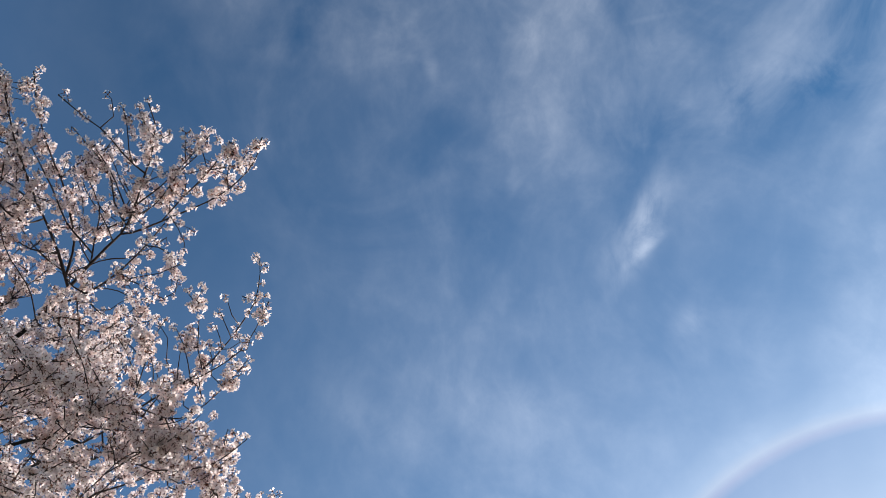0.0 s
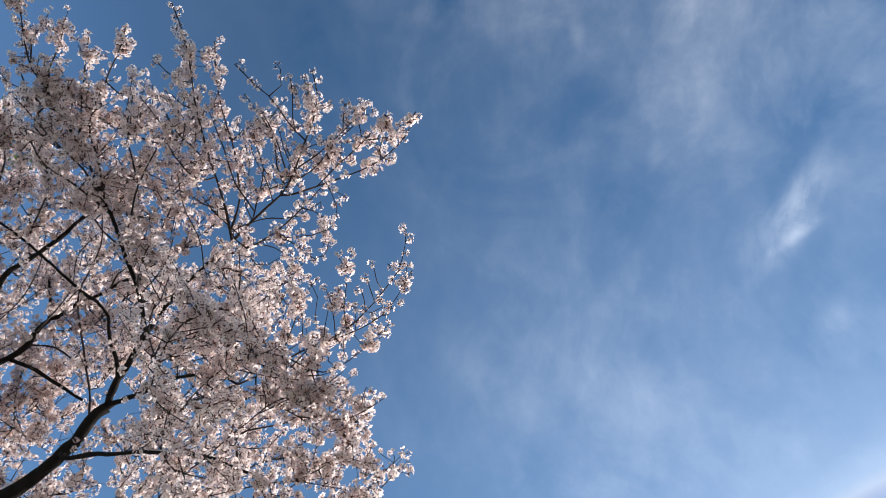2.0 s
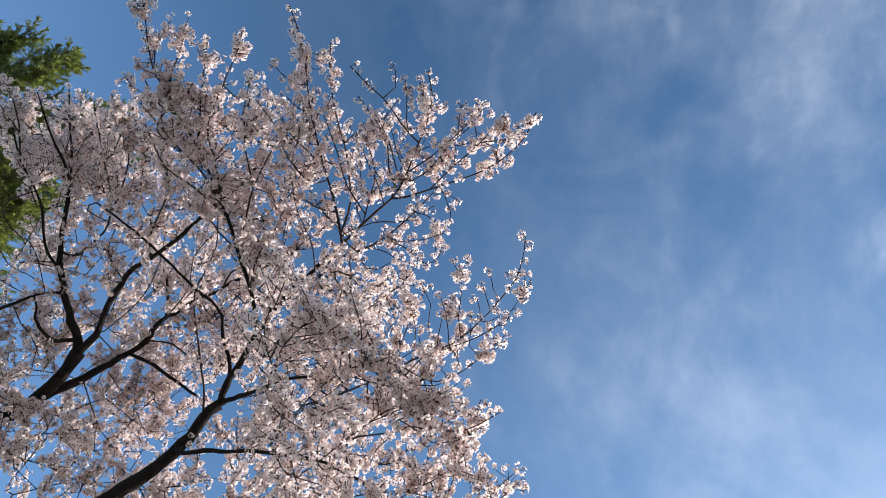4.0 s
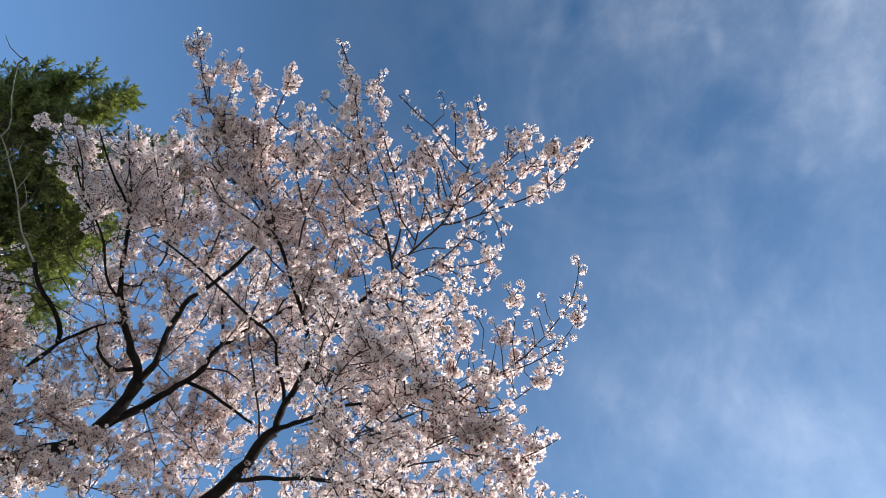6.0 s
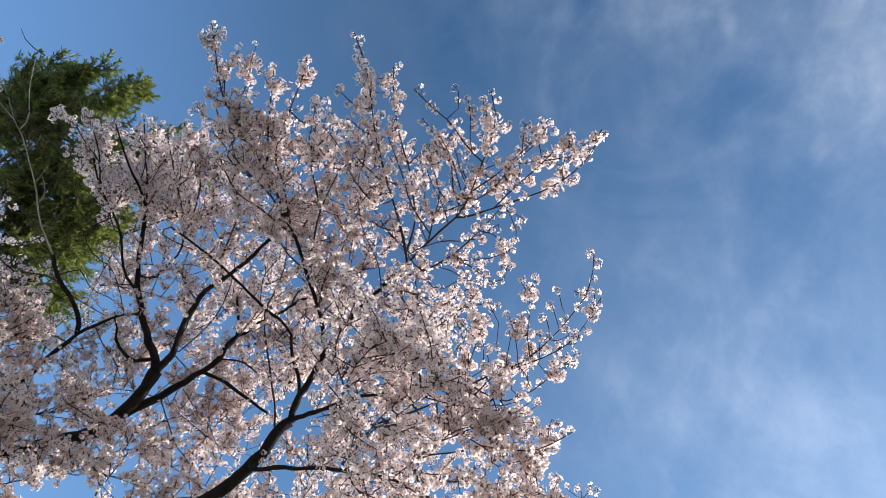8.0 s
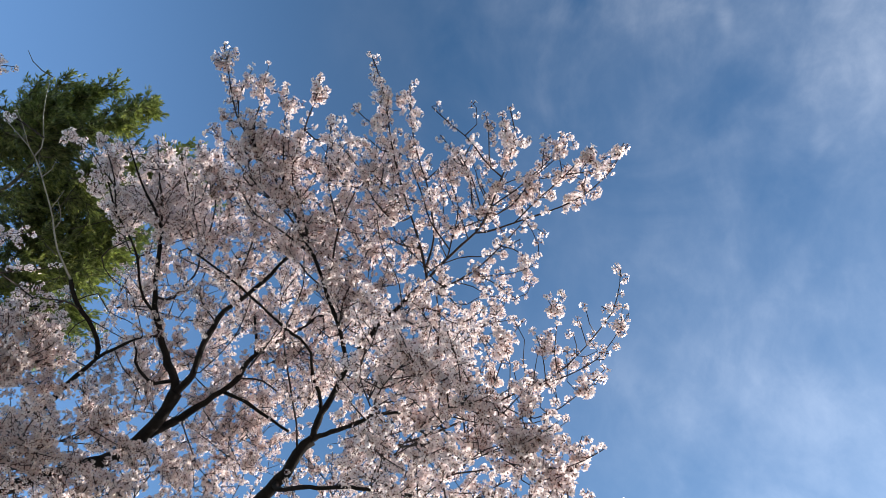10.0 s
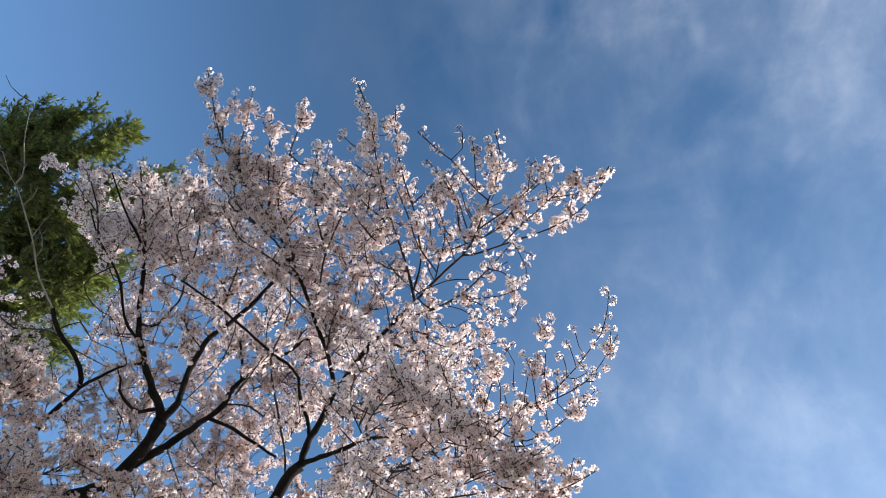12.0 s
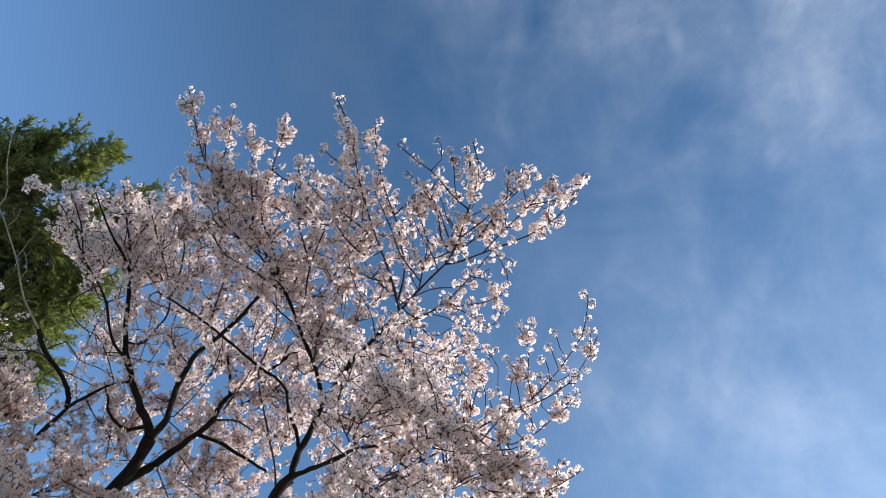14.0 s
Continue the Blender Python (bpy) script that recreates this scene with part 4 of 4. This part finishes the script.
# the pale bough before the green tree
spread([(-2.32, 3.03, 6.82), (-2.93, 3.14, 7.39), (-3.41, 3.13, 7.74), (-3.73, 2.97, 7.90)], 15, 0.36, (-0.31, -0.40, 0.44), 1, 0.18)
spread([(-2.26, 2.92, 6.90), (-2.79, 3.03, 7.52), (-3.17, 3.00, 7.88), (-3.38, 2.89, 8.00)], 13, 0.34, (-0.21, -0.41, 0.44), 1, 0.18)
spread([(-2.21, 3.19, 6.89), (-2.80, 3.30, 7.32), (-3.23, 3.34, 7.55), (-3.54, 3.26, 7.59)], 13, 0.34, (-0.39, -0.34, 0.29), 1, 0.18)
# fillings of the crown
spread([(-3.24, 3.92, 6.06), (-2.98, 4.02, 6.06), (-2.70, 4.14, 6.04)], 7, 0.36, (-0.01, -0.49, 0.37), 0.6, 0.2)
spread([(-0.98, 3.23, 6.33), (-0.67, 3.26, 6.14), (-0.42, 3.04, 6.11), (-0.15, 2.98, 5.96)], 9, 0.34, (0.09, -0.51, 0.38), 0.8, 0.2)
spread([(-0.65, 3.48, 5.66), (-0.36, 3.18, 5.76), (-0.12, 3.04, 5.70), (0.10, 2.83, 5.68)], 10, 0.34, (0.20, -0.48, 0.26), 0.8, 0.18)
spread([(-1.56, 4.15, 6.51), (-1.29, 3.97, 6.59), (-0.98, 3.94, 6.55)], 7, 0.36, (-0.01, -0.49, 0.37), 0.9, 0.24)
spread([(-3.43, 3.84, 5.57), (-3.15, 3.88, 5.60), (-2.85, 3.92, 5.60)], 8, 0.34, (0.01, -0.50, 0.15), 0.8, 0.2)
spread([(-2.72, 3.61, 6.40), (-2.38, 3.66, 6.46), (-1.99, 3.74, 6.49)], 6, 0.34, (-0.01, -0.49, 0.37), 0.4, 0.16)
spread([(-3.32, 4.43, 4.98), (-3.10, 4.34, 5.16), (-2.87, 4.36, 5.20), (-2.58, 4.43, 5.20)], 9, 0.36, (0.01, -0.45, 0.24), 0.8, 0.22)
# side shoots of the outermost tip
branch([(0.42, 1.60, 5.60), (0.45, 1.45, 5.60), (0.41, 1.33, 5.59), (0.36, 1.24, 5.59)], 0.0036, 0.0022, 0.55, 0.05)
branch([(0.49, 1.47, 5.53), (0.54, 1.34, 5.50), (0.55, 1.22, 5.48), (0.53, 1.18, 5.47)], 0.0035, 0.0021, 0.55, 0.05)
branch([(0.53, 1.41, 5.50), (0.61, 1.30, 5.46), (0.64, 1.21, 5.44)], 0.0032, 0.0021, 0.5, 0.05)
branch([(0.57, 1.37, 5.50), (0.66, 1.30, 5.45), (0.70, 1.19, 5.43)], 0.0029, 0.0020, 0.5, 0.04)
branch([(-0.14, 2.21, 5.82), (-0.29, 2.01, 5.84), (-0.37, 1.84, 5.85), (-0.53, 1.55, 5.85)], 0.0055, 0.0028, 0.1, 0.06)
branch([(0.01, 1.84, 5.84), (-0.09, 1.61, 5.82), (-0.20, 1.46, 5.79)], 0.0050, 0.0027, 0.1, 0.06)
branch([(-0.06, 1.98, 5.78), (0.18, 1.75, 5.70), (0.30, 1.48, 5.65), (0.40, 1.30, 5.59)], 0.0050, 0.0026, 0.2, 0.05)
branch([(-0.25, 2.34, 5.74), (-0.05, 2.16, 5.70), (0.13, 2.07, 5.63), (0.29, 1.88, 5.57)], 0.0052, 0.0027, 0.12, 0.06)
branch([(-0.36, 2.72, 5.74), (-0.44, 2.48, 5.79), (-0.59, 2.25, 5.81), (-0.65, 2.05, 5.83)], 0.0054, 0.0029, 0.1, 0.06)
branch([(-1.93, 3.77, 5.92), (-1.72, 3.52, 6.10), (-1.64, 3.27, 6.24), (-1.64, 3.01, 6.35)], 0.0061, 0.0036, 0.1, 0.08)
branch([(-1.52, 3.62, 5.92), (-1.36, 3.33, 6.09), (-1.36, 3.08, 6.20), (-1.26, 2.90, 6.29)], 0.0059, 0.0034, 0.1, 0.08)

for twig_verts, twig_faces, bough in SINGLE_TWIGS:
    part("twig", mesh_of("twig", twig_verts, twig_faces, [TWIG]), bough)
tagged(part("twig_tangle", mesh_of("twig_tangle", TWIGS.v, TWIGS.f, [TWIG]), cherry), kind="stuff")


def flower(verts, faces, index, centre, facing, size, fine):
    """Five cupped, notched petals with a calyx on a stalk that runs back to the bud."""
    side = facing.orthogonal().normalized()
    turn = rng.uniform(0, 6.28)
    other = facing.cross(side)
    cup = rng.uniform(0.15, 0.6)
    for k in range(5):
        a = turn + k * 1.2566 + rng.uniform(-0.1, 0.1)
        out = side * math.cos(a) + other * math.sin(a)
        wide = facing.cross(out)
        b, n0 = size * rng.uniform(0.9, 1.08), len(verts)
        lift = facing * cup
        if fine:
            verts += [centre + out * b * 0.06,
                      centre + (out * 0.55 + wide * 0.35 + lift * 0.42) * b,
                      centre + (out * 0.98 + wide * 0.20 + lift * 0.85) * b,
                      centre + (out * 0.90 + lift * 0.62) * b,
                      centre + (out * 0.98 - wide * 0.20 + lift * 0.85) * b,
                      centre + (out * 0.55 - wide * 0.35 + lift * 0.42) * b]
            faces += [(n0, n0 + 1, n0 + 2, n0 + 3), (n0, n0 + 3, n0 + 4, n0 + 5)]
            index += [0] * 2
        else:
            verts += [centre + out * b * 0.06, centre + (out * 0.62 + wide * 0.40 + lift * 0.5) * b,
                      centre + (out * 1.02 + lift * 0.85) * b, centre + (out * 0.62 - wide * 0.40 + lift * 0.5) * b]
            faces.append((n0, n0 + 1, n0 + 2, n0 + 3))
            index.append(0)
    n0 = len(verts)
    r = size * 0.27
    ring = [side * math.cos(2.094 * k) * r + other * math.sin(2.094 * k) * r for k in range(3)]
    if fine:
        verts += [centre + v + facing * 0.001 for v in ring] + [centre - facing * size * 0.55 + v * 0.35 for v in ring]
        verts += [ring[0] * 0.25, ring[1] * 0.25]
        for k in range(3):
            j = (k + 1) % 3
            faces.append((n0 + k, n0 + j, n0 + 3 + j, n0 + 3 + k))
        faces.append((n0 + 3, n0 + 4, n0 + 7, n0 + 6))
        index += [1] * 4
    else:
        verts += [centre + v + facing * 0.001 for v in ring] + [centre - facing * size * 0.8]
        faces += [(n0, n0 + 1, n0 + 3), (n0 + 1, n0 + 2, n0 + 3), (n0 + 2, n0, n0 + 3)]
        index += [1] * 3


def cluster_mesh(count, reach, fine=True):
    """Flowers that stand out to all sides from one bud, dark for backlit shade."""
    verts, faces, index = [], [], []
    for i in range(count):
        z = 1 - 1.55 * (i + rng.random()) / count
        a = i * 2.4 + rng.uniform(-0.4, 0.4)
        r = math.sqrt(max(0.0, 1 - z * z))
        way = Vector((math.cos(a) * r, math.sin(a) * r, z)).normalized()
        facing = (way + Vector((rng.gauss(0, 1), rng.gauss(0, 1), rng.gauss(0, 1))) * 0.25).normalized()
        flower(verts, faces, index, way * reach * rng.uniform(0.75, 1.1), facing, rng.uniform(0.0155, 0.0205), fine)
    # the bud's dark knob also stands for shade at a backlit cluster's heart
    n0, r = len(verts), 0.0055
    verts += [Vector(v) * r for v in ((1, 0, 0), (-1, 0, 0), (0, 1, 0), (0, -1, 0), (0, 0, 1), (0, 0, -1.6))]
    faces += [(n0 + a, n0 + b, n0 + c) for a, b, c in ((0, 2, 4), (2, 1, 4), (1, 3, 4), (3, 0, 4), (2, 0, 5), (1, 2, 5), (3, 1, 5), (0, 3, 5))]
    index += [1] * 8
    return mesh_of("flower_head", verts, faces, [PETAL, CALYX], index)


CLUSTERS = [cluster_mesh(rng.choice((3, 4, 4, 5, 5, 6)), rng.uniform(0.016, 0.026)) for _ in range(14)]
INNER = [cluster_mesh(rng.choice((3, 4, 4, 5, 5, 6)), rng.uniform(0.016, 0.026), False) for _ in range(14)]


def bud_pose(place, up):
    turn = up.to_track_quat("Z", "Y").to_matrix().to_4x4()
    return Matrix.Translation(place) @ turn @ Matrix.Rotation(rng.uniform(0, 6.28), 4, "Z") @ Matrix.Scale(rng.uniform(0.76, 1.16), 4)


def blossoms():
    """The clusters on the outermost boughs stand singly; the rest of the crown is one mass."""
    single, mass = [], []
    for place, up, bough in BUDS:
        outer = place.x + CROWN_AXIS.x > 0.22 and len(single) < 300
        (single if outer else mass).append((place, up, bough))
    for place, up, bough in single:
        ob = part("flower_head", rng.choice(CLUSTERS), bough)
        ob.matrix_basis = bud_pose(place, up)
    vs, loops, sizes, mats, base = [], [], [], [], 0
    bank = []
    for me in CLUSTERS + INNER:
        co = np.empty(len(me.vertices) * 3, dtype=np.float32)
        me.vertices.foreach_get("co", co)
        li = np.empty(len(me.loops), dtype=np.int32)
        me.loops.foreach_get("vertex_index", li)
        ls = np.array([len(p.vertices) for p in me.polygons], dtype=np.int32)
        mi = np.array([p.material_index for p in me.polygons], dtype=np.int32)
        bank.append((co.reshape(-1, 3), li, ls, mi))
    for place, up, bough in mass:
        co, li, ls, mi = bank[rng.randrange(14) + (14 if place.x + CROWN_AXIS.x < -0.25 else 0)]
        m = np.array(bud_pose(place, up), dtype=np.float32)
        vs.append(co @ m[:3, :3].T + m[:3, 3])
        loops.append(li + base)
        sizes.append(ls)
        mats.append(mi)
        base += len(co)
    me = bpy.data.meshes.new("blossom")
    vs, loops, sizes, mats = (np.concatenate(a) for a in (vs, loops, sizes, mats))
    me.vertices.add(len(vs))
    me.vertices.foreach_set("co", vs.ravel())
    me.loops.add(len(loops))
    me.loops.foreach_set("vertex_index", loops)
    me.polygons.add(len(sizes))
    me.polygons.foreach_set("loop_start", np.concatenate([[0], np.cumsum(sizes)[:-1]]).astype(np.int32))
    me.materials.append(PETAL)
    me.materials.append(CALYX)
    me.polygons.foreach_set("material_index", mats)
    me.update(calc_edges=True)
    me.validate()
    tagged(part("blossom", me, cherry, "dense pale pink cherry blossom"), kind="stuff")


blossoms()

# ---- the green tree behind ----
green = tagged(new("evergreen_tree"), "dark green narrow-leaved tree standing behind the cherry blossom", "tree")
GREEN_BASE = Vector((-9.0, 6.0, 0))
WIND = Vector((0.82, 0.22, 0.02))
green.location = GREEN_BASE
LEAVES, GREEN_TWIGS = Heap(), Heap()


def leaf(place, way, size):
    """A narrow leaf, folded along its rib."""
    side = way.cross(Vector((rng.gauss(0, 1), rng.gauss(0, 1), rng.gauss(0, 1)))).normalized()
    fold = way.cross(side) * size * 0.08
    LEAVES.add([place, place + way * size * 0.45 + side * size * 0.125 + fold, place + way * size, place + way * size * 0.45 - side * size * 0.125 + fold],
               [(0, 1, 2), (0, 2, 3)])


def green_spray(start, way, length, level=0):
    line, q, w = [start.copy()], start.copy(), way.normalized()
    k = max(4, int(length / 0.06))
    for i in range(k):
        w = (w + Vector((rng.gauss(0, 1), rng.gauss(0, 1), rng.gauss(0, 1))) * 0.12 + WIND * 0.07).normalized()
        q = q + w * (length / k)
        line.append(q.copy())
        if level or i > 1:
            for _ in range(7):
                t = (w * 0.8 + WIND * 0.35 + Vector((rng.gauss(0, 1), rng.gauss(0, 1), rng.gauss(0, 1))) * 0.42).normalized()
                leaf(q + t * rng.uniform(0, 0.02), t, rng.uniform(0.042, 0.085))
    GREEN_TWIGS.add(*tube(line, 0.005, 0.0018, 4))
    if not level:
        for _ in range(8):
            i = rng.randrange(0, k)
            side = Vector((rng.gauss(0, 1), rng.gauss(0, 1), rng.gauss(0, 1))).normalized()
            green_spray(line[i], (line[i + 1] - line[i]).normalized() * 0.6 + side * 0.6, length * rng.uniform(0.35, 0.65), 1)


def stem(points, r0, r1, sprays, reach, name="branch"):
    """A stem of the tree through a few points, with its leafy sprays: how many, and how far they reach."""
    line = glide([Vector(p) - GREEN_BASE for p in points], 0.12)
    part(name, mesh_of(name, *tube(line, r0, r1, 8, 0.2), [GREEN_TWIG], smooth=True), green)
    for _ in range(int(sprays * 0.46)):
        i = rng.randrange(len(line) // 4, len(line) - 1)
        side = Vector((rng.gauss(0, 1), rng.gauss(0, 1), rng.gauss(0, 1))).normalized()
        green_spray(line[i], (line[i + 1] - line[i]).normalized() * 0.5 + side * 0.6 + WIND * 0.45 + Vector((0, 0.1, 0.15)), rng.uniform(0.3, 0.75) * reach)


stem([(-9.0, 6.0, -0.2), (-8.7, 5.9, 2.0), (-8.2, 5.7, 4.5), (-7.5, 5.4, 6.8), (-6.9, 5.0, 8.3)], 0.16, 0.07, 0, 1, "trunk")
stem([(-6.9, 5.0, 8.3), (-6.2, 4.6, 8.8), (-5.6, 4.2, 9.1), (-5.2, 3.7, 9.3)], 0.05, 0.015, 30, 0.8, "limb")
stem([(-7.2, 5.2, 7.6), (-6.4, 5.2, 8.3), (-5.7, 5.2, 8.6), (-5.1, 5.1, 8.8)], 0.05, 0.014, 40, 0.8, "limb")
stem([(-6.2, 4.6, 8.8), (-5.9, 3.9, 9.4), (-5.6, 3.3, 9.8)], 0.03, 0.01, 30, 0.8, "limb")
stem([(-5.23, 3.49, 9.00), (-5.54, 3.46, 9.39), (-5.62, 3.26, 9.50)], 0.0187, 0.0056, 40, 0.78)
stem([(-5.04, 3.73, 8.88), (-5.19, 3.49, 9.27), (-5.21, 3.25, 9.40)], 0.0084, 0.0029, 44, 0.78)
stem([(-4.88, 3.45, 9.09), (-4.58, 3.25, 9.20), (-4.19, 3.03, 9.23), (-3.88, 2.88, 9.32)], 0.0066, 0.0022, 50, 0.50)
stem([(-4.84, 4.36, 8.66), (-4.78, 4.10, 9.06), (-4.51, 3.76, 9.12), (-4.29, 3.54, 9.24)], 0.0075, 0.0029, 44, 0.78)
stem([(-4.74, 4.71, 8.56), (-5.41, 4.71, 9.05), (-5.95, 4.59, 9.22), (-6.42, 4.48, 9.28)], 0.0084, 0.0029, 40, 0.78)
stem([(-4.63, 4.98, 8.52), (-4.62, 4.95, 8.93), (-4.45, 4.73, 9.04), (-4.36, 4.52, 9.16)], 0.0075, 0.0029, 44, 0.78)
stem([(-4.54, 5.09, 8.48), (-5.23, 5.43, 8.77), (-5.70, 5.32, 8.83), (-6.29, 5.36, 8.93)], 0.0084, 0.0029, 40, 0.78)
stem([(-4.49, 5.15, 8.44), (-4.96, 5.64, 8.66), (-5.24, 6.02, 8.57), (-5.58, 6.14, 8.51)], 0.0131, 0.0047, 44, 0.78)
stem([(-5.23, 3.49, 9.00), (-5.97, 3.60, 9.43), (-6.34, 3.54, 9.46)], 0.0131, 0.0047, 44, 0.78)
stem([(-4.70, 5.28, 8.71), (-5.28, 5.19, 9.24), (-5.54, 4.70, 9.50), (-5.59, 4.24, 9.74)], 0.0075, 0.0029, 44, 0.78)
stem([(-4.60, 5.42, 8.72), (-4.91, 5.12, 9.27), (-5.06, 4.60, 9.55), (-5.09, 4.21, 9.76)], 0.0065, 0.0029, 44, 0.73)
stem([(-5.15, 5.36, 8.67), (-5.75, 4.84, 9.32), (-6.03, 4.29, 9.61), (-6.21, 3.85, 9.84)], 0.0075, 0.0029, 44, 0.78)
stem([(-5.10, 3.62, 9.15), (-5.09, 3.36, 9.50), (-4.95, 3.12, 9.63), (-4.73, 2.97, 9.72)], 0.0047, 0.0019, 40, 0.64)
stem([(-5.31, 3.49, 9.32), (-5.37, 3.25, 9.67), (-5.31, 3.02, 9.79)], 0.0047, 0.0019, 36, 0.64)
stem([(-4.78, 4.78, 8.98), (-4.62, 4.42, 9.37), (-4.30, 4.07, 9.55), (-3.93, 3.82, 9.68)], 0.0075, 0.0029, 44, 0.73)
stem([(-4.79, 3.94, 9.09), (-4.37, 3.89, 9.36), (-3.98, 3.76, 9.62), (-3.73, 3.66, 9.79)], 0.008, 0.003, 40, 0.70)
stem([(-4.74, 4.53, 8.90), (-4.32, 4.44, 9.21), (-3.89, 4.26, 9.53), (-3.62, 3.99, 9.79)], 0.008, 0.003, 44, 0.75)
stem([(-4.92, 5.09, 8.40), (-4.69, 5.01, 8.61), (-4.46, 4.85, 8.86), (-4.26, 4.75, 9.05)], 0.008, 0.003, 36, 0.70)
stem([(-5.39, 5.28, 8.04), (-5.16, 5.30, 8.20), (-4.93, 5.28, 8.38)], 0.008, 0.003, 24, 0.60)
stem([(-6.04, 5.16, 8.81), (-5.72, 5.09, 9.11), (-5.37, 5.01, 9.41), (-4.98, 4.97, 9.67)], 0.010, 0.004, 60, 0.90)
stem([(-6.15, 4.60, 9.10), (-5.83, 4.51, 9.40), (-5.48, 4.41, 9.70), (-5.16, 4.29, 9.96)], 0.010, 0.004, 55, 0.90)
stem([(-5.81, 5.53, 8.40), (-5.55, 5.47, 8.66), (-5.27, 5.40, 8.92), (-4.97, 5.32, 9.18)], 0.010, 0.004, 50, 0.80)
stem([(-6.34, 3.96, 9.32), (-6.09, 3.72, 9.63), (-5.81, 3.53, 9.92), (-5.56, 3.39, 10.14)], 0.010, 0.004, 50, 0.90)
stem([(-5.03, 2.79, 9.34), (-5.17, 2.69, 9.29), (-5.23, 2.59, 9.28), (-5.26, 2.51, 9.29)], 0.008, 0.003, 0, 1)
tagged(part("foliage", mesh_of("foliage", LEAVES.v, LEAVES.f, [LEAF]), green), kind="stuff")
tagged(part("twig_tangle", mesh_of("green_twigs", GREEN_TWIGS.v, GREEN_TWIGS.f, [GREEN_TWIG]), green), kind="stuff")
